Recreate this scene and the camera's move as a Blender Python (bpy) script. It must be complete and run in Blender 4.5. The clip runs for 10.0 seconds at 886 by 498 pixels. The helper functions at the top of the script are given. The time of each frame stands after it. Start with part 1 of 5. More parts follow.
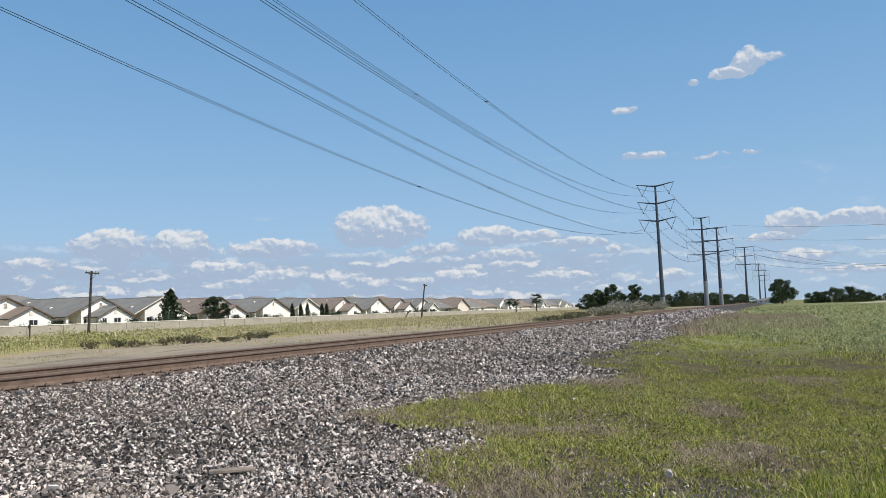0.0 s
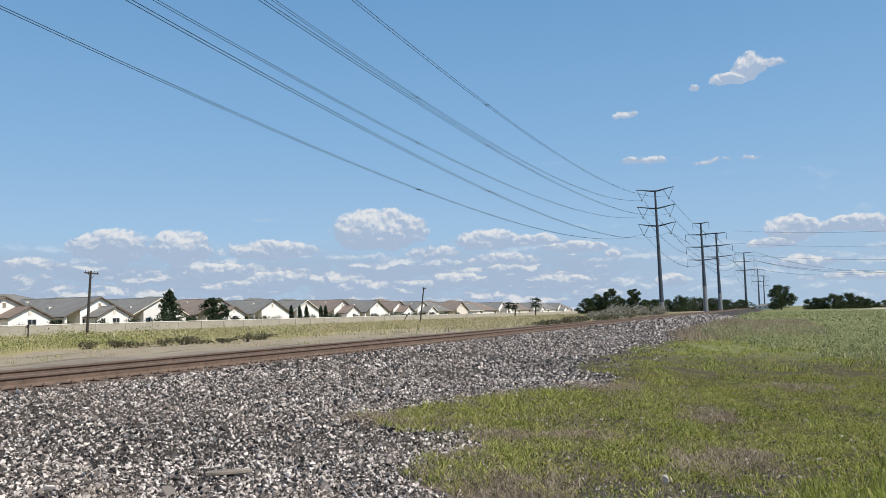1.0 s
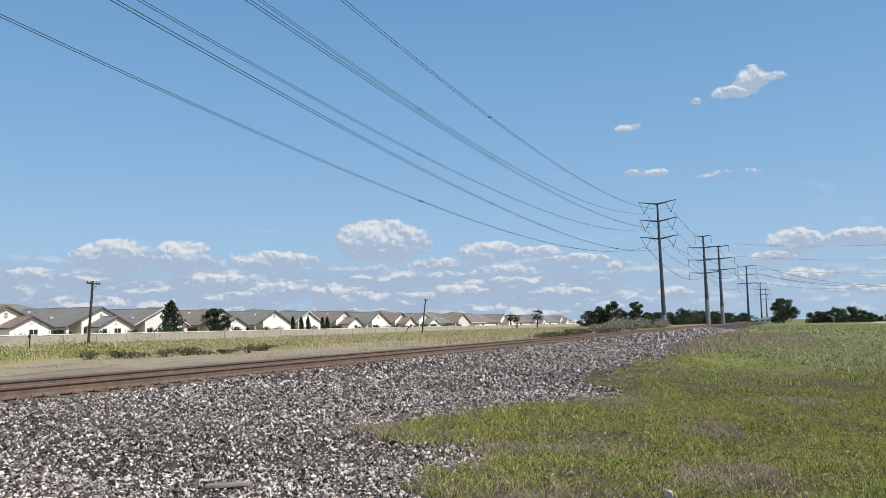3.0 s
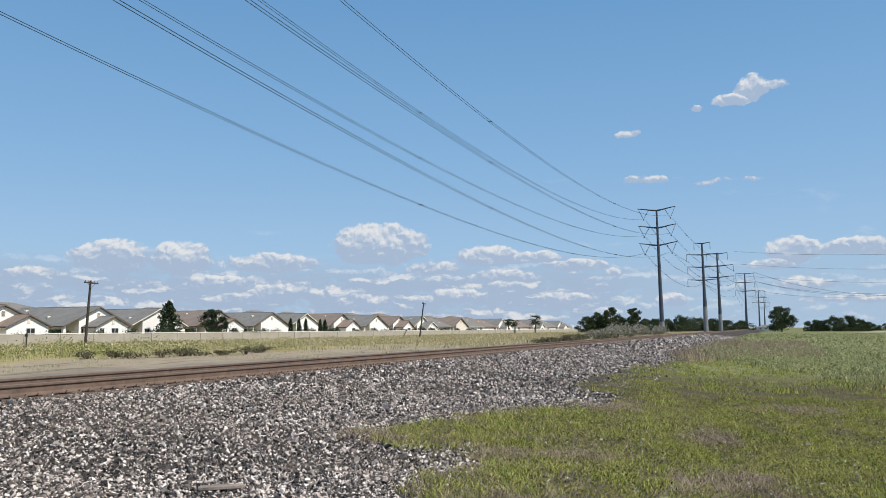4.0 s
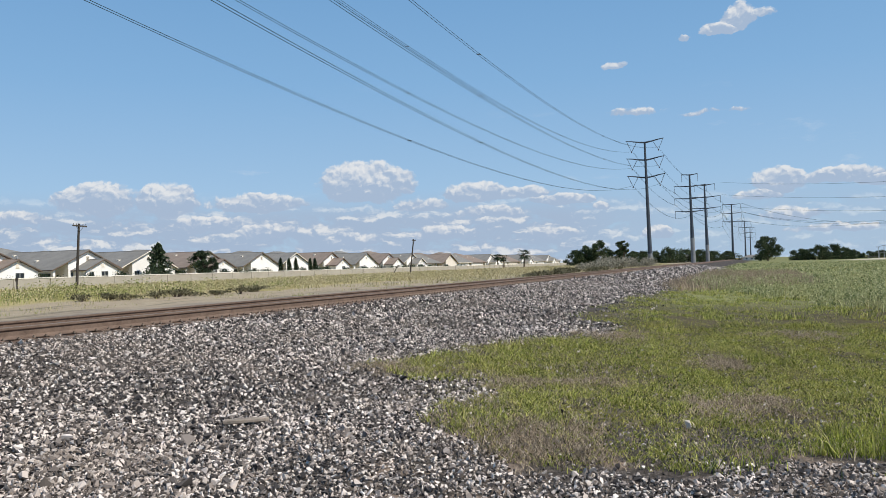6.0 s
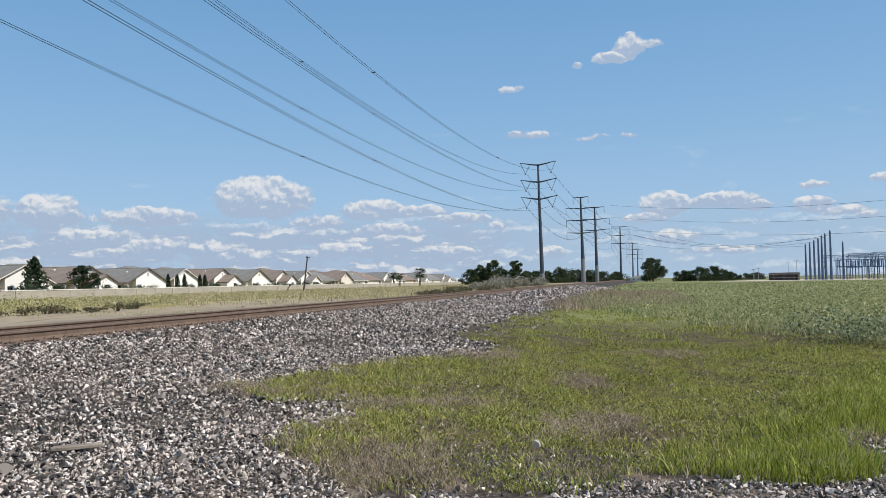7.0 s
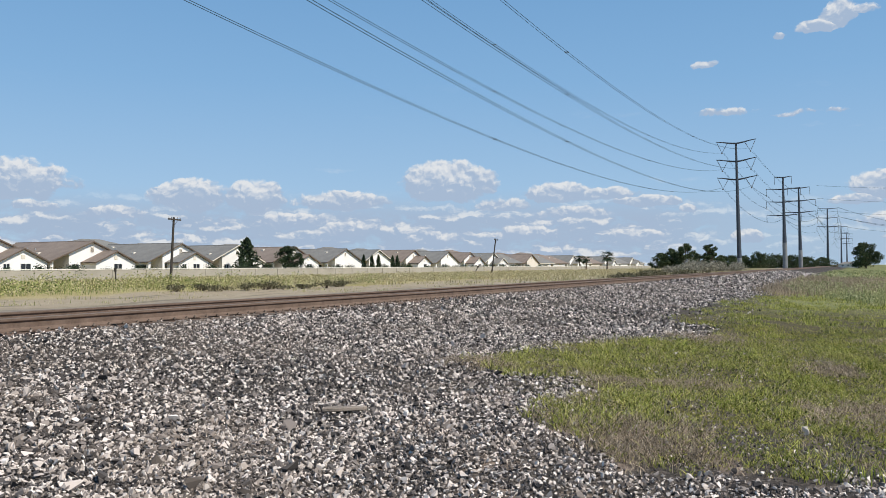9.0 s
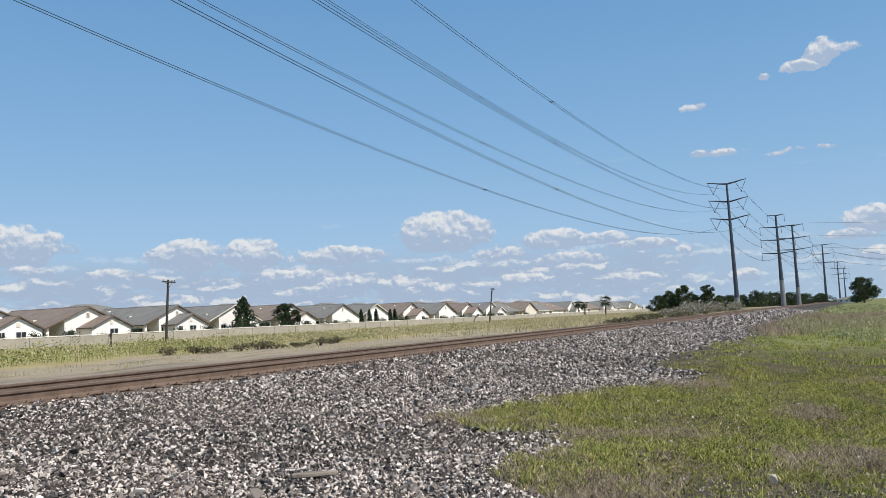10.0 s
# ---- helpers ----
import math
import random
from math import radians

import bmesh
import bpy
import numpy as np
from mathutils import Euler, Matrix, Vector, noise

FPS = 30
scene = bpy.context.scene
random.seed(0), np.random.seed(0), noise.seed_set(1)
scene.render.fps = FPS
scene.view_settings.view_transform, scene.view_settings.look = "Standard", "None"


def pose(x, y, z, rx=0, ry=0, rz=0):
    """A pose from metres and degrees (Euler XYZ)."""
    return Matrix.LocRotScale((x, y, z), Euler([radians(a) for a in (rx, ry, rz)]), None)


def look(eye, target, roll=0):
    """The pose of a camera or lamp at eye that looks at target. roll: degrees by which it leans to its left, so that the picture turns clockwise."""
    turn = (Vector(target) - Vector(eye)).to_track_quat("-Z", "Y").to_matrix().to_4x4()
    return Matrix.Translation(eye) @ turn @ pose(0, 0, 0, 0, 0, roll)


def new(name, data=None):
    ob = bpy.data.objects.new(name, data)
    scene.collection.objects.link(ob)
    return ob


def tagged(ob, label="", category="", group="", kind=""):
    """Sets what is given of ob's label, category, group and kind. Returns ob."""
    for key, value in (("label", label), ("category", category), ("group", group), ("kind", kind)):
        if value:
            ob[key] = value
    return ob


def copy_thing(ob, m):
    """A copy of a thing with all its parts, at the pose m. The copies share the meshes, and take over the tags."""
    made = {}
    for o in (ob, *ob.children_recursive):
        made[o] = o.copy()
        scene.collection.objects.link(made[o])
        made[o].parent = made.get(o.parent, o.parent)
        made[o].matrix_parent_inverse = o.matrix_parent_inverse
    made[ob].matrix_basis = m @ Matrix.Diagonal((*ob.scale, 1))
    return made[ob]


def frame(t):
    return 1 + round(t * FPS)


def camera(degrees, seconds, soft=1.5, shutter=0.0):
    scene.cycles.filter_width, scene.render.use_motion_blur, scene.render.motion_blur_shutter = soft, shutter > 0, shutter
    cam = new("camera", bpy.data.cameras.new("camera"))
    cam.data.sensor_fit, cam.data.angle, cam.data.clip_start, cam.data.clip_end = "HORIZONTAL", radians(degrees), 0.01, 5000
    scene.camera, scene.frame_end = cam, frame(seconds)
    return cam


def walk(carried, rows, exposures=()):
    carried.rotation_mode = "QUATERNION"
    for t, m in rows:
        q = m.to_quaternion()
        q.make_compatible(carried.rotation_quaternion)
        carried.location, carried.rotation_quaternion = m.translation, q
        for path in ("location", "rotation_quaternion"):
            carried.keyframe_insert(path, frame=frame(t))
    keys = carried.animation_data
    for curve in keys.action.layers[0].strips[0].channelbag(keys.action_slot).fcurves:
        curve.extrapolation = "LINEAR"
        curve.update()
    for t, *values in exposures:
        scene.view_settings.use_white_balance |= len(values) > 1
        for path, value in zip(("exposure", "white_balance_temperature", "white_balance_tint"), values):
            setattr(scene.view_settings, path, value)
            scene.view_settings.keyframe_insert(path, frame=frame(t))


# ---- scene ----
# ---- camera ----
cam = camera(56.9, 10.0, soft=0.7)
ROWS = [
    (0.0, 0.000, 0.000, 1.600, 0.00, 4.30, 1.80),
    (0.5, 0.004, -0.014, 1.606, -0.08, 4.37, 1.39),
    (1.0, 0.012, -0.015, 1.605, -0.07, 4.51, 1.32),
    (1.5, 0.008, -0.010, 1.607, -0.05, 4.68, 1.35),
    (2.0, 0.005, 0.011, 1.607, -0.05, 5.16, 1.29),
    (2.5, 0.002, 0.018, 1.610, -0.03, 5.21, 1.26),
    (4.0, 0.012, 0.076, 1.605, -0.10, 5.61, 0.34),
    (4.5, 0.089, 0.107, 1.604, -0.67, 5.41, 0.51),
    (5.0, 0.107, 0.137, 1.580, -0.86, 3.96, 2.39),
    (5.2, -0.015, 0.177, 1.536, -1.03, 2.63, 2.31),
    (6.3, -0.292, 0.150, 1.566, -0.75, 1.10, 1.34),
    (6.5, -0.283, 0.126, 1.572, -0.74, 1.07, 1.30),
    (6.8, -0.082, 0.186, 1.555, -6.48, 1.68, 1.61),
    (7.0, 0.137, 0.264, 1.546, -8.10, 2.28, 1.01),
    (7.5, 0.299, 0.233, 1.563, -13.20, 2.46, 1.45),
    (8.0, 0.171, 0.247, 1.538, -10.09, 2.53, 2.07),
    (8.2, -0.005, 0.225, 1.529, -4.33, 2.62, 1.38),
    (8.5, -0.278, 0.259, 1.502, 2.10, 2.62, 0.01),
    (9.0, -0.496, 0.314, 1.477, 4.74, 1.22, 0.27),
    (9.5, -0.478, 0.310, 1.485, 5.62, 0.99, 0.00),
    (9.8, -0.270, 0.259, 1.540, 4.64, 2.10, 2.10),
    (10.0, -0.160, 0.246, 1.554, 4.69, 4.78, 2.54),
]
walk(cam, [(t, pose(x, y, z, 90 + pitch, roll, yaw)) for t, x, y, z, yaw, pitch, roll in ROWS])
scene.view_settings.exposure = 0.0

# ---- daylight ----
SUN_AZ, SUN_EL = 116.0, 49.0
sun_way = Vector((math.sin(radians(SUN_AZ)) * math.cos(radians(SUN_EL)),
                  math.cos(radians(SUN_AZ)) * math.cos(radians(SUN_EL)), math.sin(radians(SUN_EL))))
sun = new("sun", bpy.data.lights.new("sun", "SUN"))
sun.data.energy, sun.data.angle, sun.data.color = 4.9, radians(0.5), (1.0, 0.94, 0.84)
sun.matrix_world = look(sun_way * 100, (0, 0, 0))

# Clouds: (azimuth, elevation, half width, half height) in degrees, and how dense each one is
CLOUDS = [
    (-4.35, 5.9, 2.8, 1.45, 1.0), (-21.9, 4.85, 2.2, 1.1, 0.85), (-17.7, 4.8, 1.7, 1.2, 0.95), (-11.8, 4.6, 2.6, 0.7, 0.85),
    (-26.6, 3.6, 1.7, 0.45, 0.85), (-14.8, 3.15, 2.1, 0.6, 0.95), (-11.4, 2.65, 1.7, 0.6, 0.85), (3.3, 5.1, 2.0, 0.75, 0.9),
    (6.3, 4.9, 2.1, 0.45, 0.6), (9.3, 4.4, 2.1, 0.36, 0.9), (11.9, 3.85, 0.6, 0.28, 0.8), (-0.6, 4.3, 1.5, 0.5, 0.7), (4.6, 3.7, 2.2, 0.5, 0.7),
    (1.2, 2.3, 2.0, 0.55, 0.75), (-5.2, 2.0, 1.8, 0.5, 0.8), (8.6, 2.1, 1.4, 0.45, 0.7), (23.4, 4.95, 1.4, 0.85, 0.95), (26.8, 5.1, 2.3, 0.55, 0.8),
    (22.2, 4.1, 1.2, 0.35, 0.75), (29.0, 4.7, 1.0, 0.4, 0.85), (32.6, 4.5, 1.1, 0.55, 0.9), (34.5, 4.05, 1.2, 0.3, 0.75), (15.8, 1.9, 0.8, 0.5, 0.85),
    (24.0, 2.8, 1.7, 0.45, 0.75), (26.7, 1.8, 2.5, 0.3, 0.6), (20.1, 14.95, 1.05, 0.45, 0.9), (21.4, 15.6, 0.9, 0.9, 1.0), (22.7, 15.7, 0.7, 0.3, 0.42),
    (17.8, 14.6, 0.4, 0.25, 0.55), (13.1, 13.25, 0.65, 0.32, 0.65), (14.4, 10.05, 1.9, 0.3, 0.34), (18.7, 9.7, 1.1, 0.2, 0.28), (21.0, 9.7, 0.6, 0.2, 0.3),
    (36.9, 6.0, 0.9, 0.32, 0.6), (40.1, 6.15, 1.2, 0.36, 0.65), (39.5, 4.8, 1.5, 0.5, 0.85), (35.7, 3.7, 0.7, 0.24, 0.6), (32.7, 5.8, 0.8, 0.24, 0.55),
    (-32.3, 5.5, 2.9, 1.3, 0.7), (-31.3, 3.9, 1.1, 0.4, 0.75),
]


class Nodes:
    """Short hand for building node trees."""

    def __init__(self, tree):
        self.tree = tree
        tree.nodes.clear()

    def add(self, kind, **settings):
        node = self.tree.nodes.new(kind)
        for key, value in settings.items():
            setattr(node, key, value)
        return node

    def link(self, a, b):
        self.tree.links.new(a, b)

    def put(self, value, socket):
        if hasattr(value, "is_output"):
            self.link(value, socket)
        else:
            socket.default_value = value

    def math(self, op, a, b=0.0, c=0.0, clamp=False):
        node = self.add("ShaderNodeMath", operation=op, use_clamp=clamp)
        for value, socket in zip((a, b, c), node.inputs):
            self.put(value, socket)
        return node.outputs[0]

    def vec(self, op, a, b=(0, 0, 0)):
        node = self.add("ShaderNodeVectorMath", operation=op)
        self.put(a, node.inputs[0])
        self.put(b, node.inputs[1])
        return node.outputs["Value"] if op in ("LENGTH", "DOT_PRODUCT") else node.outputs["Vector"]

    def noise(self, vector, scale, detail=4.0, rough=0.55, out="Fac"):
        node = self.add("ShaderNodeTexNoise")
        self.put(vector, node.inputs["Vector"])
        self.put(scale, node.inputs["Scale"])
        node.inputs["Detail"].default_value, node.inputs["Roughness"].default_value = detail, rough
        return node.outputs[out]

    def ramp(self, fac, stops, ease="LINEAR"):
        node = self.add("ShaderNodeValToRGB")
        node.color_ramp.interpolation = ease
        while len(node.color_ramp.elements) < len(stops):
            node.color_ramp.elements.new(0.5)
        for element, (at, colour) in zip(node.color_ramp.elements, stops):
            element.position, element.color = at, (*colour, 1)
        self.put(fac, node.inputs[0])
        return node.outputs[0]

    def mix(self, fac, a, b, blend="MIX"):
        node = self.add("ShaderNodeMix", data_type="RGBA", blend_type=blend)
        for value, socket in ((fac, node.inputs[0]), (a, node.inputs[6]), (b, node.inputs[7])):
            if isinstance(value, tuple):
                value = (*value, 1)
            self.put(value, socket)
        return node.outputs[2]

    def step(self, value, low, high):
        node = self.add("ShaderNodeMapRange", interpolation_type="SMOOTHSTEP")
        self.put(value, node.inputs[0])
        self.put(low, node.inputs[1])
        self.put(high, node.inputs[2])
        return node.outputs[0]


def build_sky():
    world = bpy.data.worlds.new("sky")
    world.use_nodes = True
    scene.world = world
    n = Nodes(world.node_tree)
    sky = n.add("ShaderNodeTexSky", sky_type="NISHITA", sun_disc=False, sun_elevation=radians(SUN_EL),
                sun_rotation=radians(SUN_AZ), altitude=20.0, air_density=1.0, dust_density=0.6, ozone_density=1.6)
    way = n.add("ShaderNodeTexCoord").outputs["Generated"]
    parts = n.add("ShaderNodeSeparateXYZ")
    n.link(way, parts.inputs[0])
    az = n.math("MULTIPLY", n.math("ARCTAN2", parts.outputs[0], parts.outputs[1]), 57.2958)
    el = n.math("MULTIPLY", n.math("ARCSINE", parts.outputs[2]), 57.2958)
    flat = n.add("ShaderNodeCombineXYZ")
    n.link(az, flat.inputs[0])
    n.link(el, flat.inputs[1])
    flat = flat.outputs[0]
    def billow(point):
        """Rounded heaps at three sizes, about 0 to 1."""
        total = 0.0
        for scale, share, shift in ((0.75, 0.52, 0.0), (1.8, 0.32, 5.3), (4.2, 0.16, 11.7)):
            cells = n.add("ShaderNodeTexVoronoi", feature="SMOOTH_F1", voronoi_dimensions="2D")
            n.link(n.vec("ADD", point, (shift, shift, 0)), cells.inputs["Vector"])
            cells.inputs["Scale"].default_value, cells.inputs["Smoothness"].default_value = scale, 0.25
            total = n.math("ADD", total, n.math("MULTIPLY", n.math("SUBTRACT", 1.0, cells.outputs["Distance"]), share))
        return total

    wob = n.vec("MULTIPLY", n.vec("SUBTRACT", n.noise(flat, 0.7, 6.0, 0.6, "Color"), (0.5, 0.5, 0.5)), (1.8, 0.85, 0))
    bent = n.vec("ADD", flat, wob)
    heaps = billow(n.vec("MULTIPLY", bent, (1.0, 1.25, 0)))
    heaps_off = billow(n.vec("MULTIPLY", n.vec("ADD", bent, (0.16, 0.22, 0)), (1.0, 1.25, 0)))
    relief = n.math("SUBTRACT", heaps, heaps_off)
    thick, height = 0.0, 0.0
    for caz, cel, w, h, dense in CLOUDS:
        d = n.vec("MULTIPLY", n.vec("SUBTRACT", bent, (caz, cel - 0.25 * h, 0)), (1 / w, 1 / h, 0))
        local = n.add("ShaderNodeSeparateXYZ")
        n.link(d, local.inputs[0])
        # flat underside: below its middle a cloud ends sooner
        low = n.math("MULTIPLY", n.math("MINIMUM", local.outputs[1], 0.0), 0.7)
        length = n.math("SUBTRACT", n.vec("LENGTH", d), low)
        m = n.math("MULTIPLY", n.math("SUBTRACT", 1.38, length), dense)
        wins = n.math("GREATER_THAN", m, thick)
        height = n.math("ADD", n.math("MULTIPLY", wins, local.outputs[1]), n.math("MULTIPLY", n.math("SUBTRACT", 1.0, wins), height))
        thick = n.math("MAXIMUM", thick, m)
    body = n.math("ADD", thick, n.math("MULTIPLY", n.math("SUBTRACT", heaps, 0.52), 0.60))
    puff = n.math("MULTIPLY", n.step(body, 0.02, 0.30), n.step(thick, 0.0, 0.10))
    # low bank of broken cumulus, in flat layers that close up towards the horizon
    def layers(shift):
        p = n.vec("ADD", n.vec("MULTIPLY", n.vec("ADD", bent, (0, shift, 0)), (0.22, 0.80, 0)), (4.2, 1.7, 0))
        return n.noise(p, 1.25, 5.0, 0.55)

    bank = n.math("ADD", layers(0.0), n.math("MULTIPLY", n.math("SUBTRACT", heaps, 0.6), 0.22))
    window = n.math("MULTIPLY", n.math("SUBTRACT", 1.0, n.step(el, 3.0, 5.6)), n.step(el, -1.5, 0.3))
    east = n.math("SUBTRACT", 1.0, n.math("MULTIPLY", n.step(az, 8.0, 18.0), 0.55))
    bank_m = n.math("MULTIPLY", n.math("MULTIPLY", n.step(bank, 0.20, 0.46), window), east)
    top = n.math("SUBTRACT", layers(0.0), layers(0.34))
    bank_tone = n.step(n.math("ADD", n.math("MULTIPLY", top, 3.2), n.math("MULTIPLY", relief, 0.7)), 0.06, 0.62)
    # faint high wisps
    wisp = n.noise(n.vec("MULTIPLY", n.vec("ADD", flat, wob), (0.10, 0.42, 0)), 1.3, 6.0, 0.6)
    wisp_m = n.math("MULTIPLY", n.step(wisp, 0.60, 0.80), n.math("MULTIPLY", n.math("SUBTRACT", 1.0, n.step(el, 7.0, 14.0)), 0.4))
    lit = n.step(n.math("ADD", n.math("MULTIPLY", height, 0.52), n.math("MULTIPLY", relief, 1.35)), -0.02, 0.74)
    puff_col = n.mix(lit, (4.3, 5.4, 7.1), (8.6, 8.75, 8.95))
    bank_col = n.mix(bank_tone, (4.2, 5.3, 7.0), (8.2, 8.4, 8.7))
    # thin summer haze over the clear sky
    veil = n.ramp(n.math("DIVIDE", n.math("MAXIMUM", el, 0.0), 90.0),
                  [(0.0, (0.43, 0.63, 0.85)), (0.06, (0.36, 0.575, 0.84)), (0.14, (0.25, 0.485, 0.79)), (0.26, (0.155, 0.37, 0.685)), (0.5, (0.095, 0.225, 0.46)), (1.0, (0.06, 0.15, 0.36))])
    haze = n.mix(0.82, sky.outputs[0], n.vec("MULTIPLY", veil, (10.6, 10.6, 10.6)))
    col = n.mix(wisp_m, haze, (8.2, 8.6, 9.2))
    col = n.mix(n.math("MULTIPLY", bank_m, 0.94), col, bank_col)
    col = n.mix(n.math("MULTIPLY", puff, 0.93), col, puff_col)
    back = n.add("ShaderNodeBackground")
    n.link(col, back.inputs[0])
    back.inputs[1].default_value = 0.09
    out = n.add("ShaderNodeOutputWorld")
    n.link(back.outputs[0], out.inputs[0])


build_sky()

# ---- the plan: u runs along the railway, v to its left, from the place where the camera stands ----
AZ = radians(22.0)
UX, UY, VX, VY = math.sin(AZ), math.cos(AZ), -math.cos(AZ), math.sin(AZ)
RAIL_NEAR, RAIL_FAR, RAIL_TOP = 10.85, 12.38, 0.80


def at(u, v, z=0.0):
    return Vector((u * UX + v * VX, u * UY + v * VY, z))


def placed(u, v, z=0.0, turn=0.0):
    """A pose whose x runs along u and whose y runs along v."""
    return Matrix.Translation(at(u, v, z)) @ Matrix.Rotation(math.pi / 2 - AZ + radians(turn), 4, "Z")


def from_sky(az, dist, z=0.0):
    return Vector((dist * math.sin(radians(az)), dist * math.cos(radians(az)), z))


PROFILE_V = [-5000, -60, -3, 1.5, 6.0, 9.6, 10.2, 13.2, 14.2, 17.5, 33, 60, 97, 5000]
PROFILE_Z = [-1.0, -0.1, 0.0, 0.0, 0.19, 0.54, 0.60, 0.60, 0.54, 0.20, 0.18, 0.05, -0.2, -1.0]


def ground_z(u, v):
    """Height of the ground, for numbers or arrays."""
    u, v = np.asarray(u, float), np.asarray(v, float)
    z = np.interp(v, PROFILE_V, PROFILE_Z)
    near = np.exp(-((u / 80.0) ** 2)) * np.exp(-((v / 60.0) ** 2))
    rough = 0.035 * np.sin(u * 0.9 + 1.3 * np.sin(v * 0.7)) + 0.03 * np.sin(v * 1.7 + u * 0.45)
    bank = 0.16 * np.exp(-(((v - 31.5) / 2.2) ** 2)) * (0.6 + 0.4 * np.sin(u * 0.21 + 1.0))
    quiet = 1.0 - np.exp(-(((v - 11.7) / 2.6) ** 2))
    return z + near * rough * quiet + bank * np.exp(-((u / 150.0) ** 2))


# ---- materials ----
def material(name, rough=0.8, metal=0.0, spec=0.3):
    mat = bpy.data.materials.new(name)
    mat.use_nodes = True
    n = Nodes(mat.node_tree)
    bsdf = n.add("ShaderNodeBsdfPrincipled")
    bsdf.inputs["Roughness"].default_value = rough
    bsdf.inputs["Metallic"].default_value = metal
    bsdf.inputs["Specular IOR Level"].default_value = spec
    out = n.add("ShaderNodeOutputMaterial")
    n.link(bsdf.outputs[0], out.inputs[0])
    return mat, n, bsdf


def bumped(n, bsdf, height, strength, distance):
    bump = n.add("ShaderNodeBump")
    bump.inputs["Strength"].default_value, bump.inputs["Distance"].default_value = strength, distance
    n.link(height, bump.inputs["Height"])
    n.link(bump.outputs[0], bsdf.inputs["Normal"])


def speckled(name, dark, light, scale, rough=0.85, metal=0.0, bump=0.3, depth=0.01, fine=9.0, spec=0.3, per_object=0.0):
    """A surface that varies at two scales, with fine relief."""
    mat, n, bsdf = material(name, rough, metal, spec)
    pos = n.add("ShaderNodeTexCoord").outputs["Object"]
    coarse = n.noise(pos, scale, 5.0, 0.6)
    grain = n.noise(pos, scale * fine, 4.0, 0.65)
    fac = n.math("ADD", n.math("MULTIPLY", coarse, 0.6), n.math("MULTIPLY", grain, 0.4))
    col = n.ramp(fac, [(0.32, dark), (0.68, light)])
    if per_object:
        rnd = n.add("ShaderNodeObjectInfo").outputs["Random"]
        hsv = n.add("ShaderNodeHueSaturation")
        n.link(n.math("ADD", 1.0 - per_object / 2, n.math("MULTIPLY", rnd, per_object)), hsv.inputs["Value"])
        n.link(col, hsv.inputs["Color"])
        col = hsv.outputs[0]
    n.link(col, bsdf.inputs["Base Color"])
    if bump:
        bumped(n, bsdf, grain, bump, depth)
    return mat


def island_mat(name, stops, rough=0.8, spec=0.3, patch=0.0, patch_scale=0.4, patch_col=(0.2, 0.15, 0.08), through_light=0.0, grain=0.0):
    """Many small pieces in one mesh: each takes its own tone, and patches of ground share a tint."""
    mat, n, bsdf = material(name, rough, 0.0, spec)
    rnd = n.add("ShaderNodeNewGeometry").outputs["Random Per Island"]
    col = n.ramp(rnd, stops)
    pos = n.add("ShaderNodeTexCoord").outputs["Object"]
    if patch:
        fac = n.step(n.noise(pos, patch_scale, 3.0, 0.6), 0.46, 0.66)
        col = n.mix(n.math("MULTIPLY", fac, patch), col, patch_col)
    if grain:
        g = n.noise(pos, 60.0, 3.0, 0.6)
        col = n.mix(n.math("MULTIPLY", g, grain), col, (0.05, 0.05, 0.05))
    n.link(col, bsdf.inputs["Base Color"])
    if through_light:
        trans = n.add("ShaderNodeBsdfTranslucent")
        n.link(col, trans.inputs[0])
        both = n.add("ShaderNodeMixShader")
        both.inputs[0].default_value = through_light
        n.link(bsdf.outputs[0], both.inputs[1])
        n.link(trans.outputs[0], both.inputs[2])
        out = [x for x in n.tree.nodes if x.type == "OUTPUT_MATERIAL"][0]
        n.link(both.outputs[0], out.inputs[0])
    return mat


def along(n, u, v, by_u, by_v):
    """A texture point that is stretched along the railway."""
    node = n.add("ShaderNodeCombineXYZ")
    n.link(n.math("MULTIPLY", u, by_u), node.inputs[0])
    n.link(n.math("MULTIPLY", v, by_v), node.inputs[1])
    return node.outputs[0]


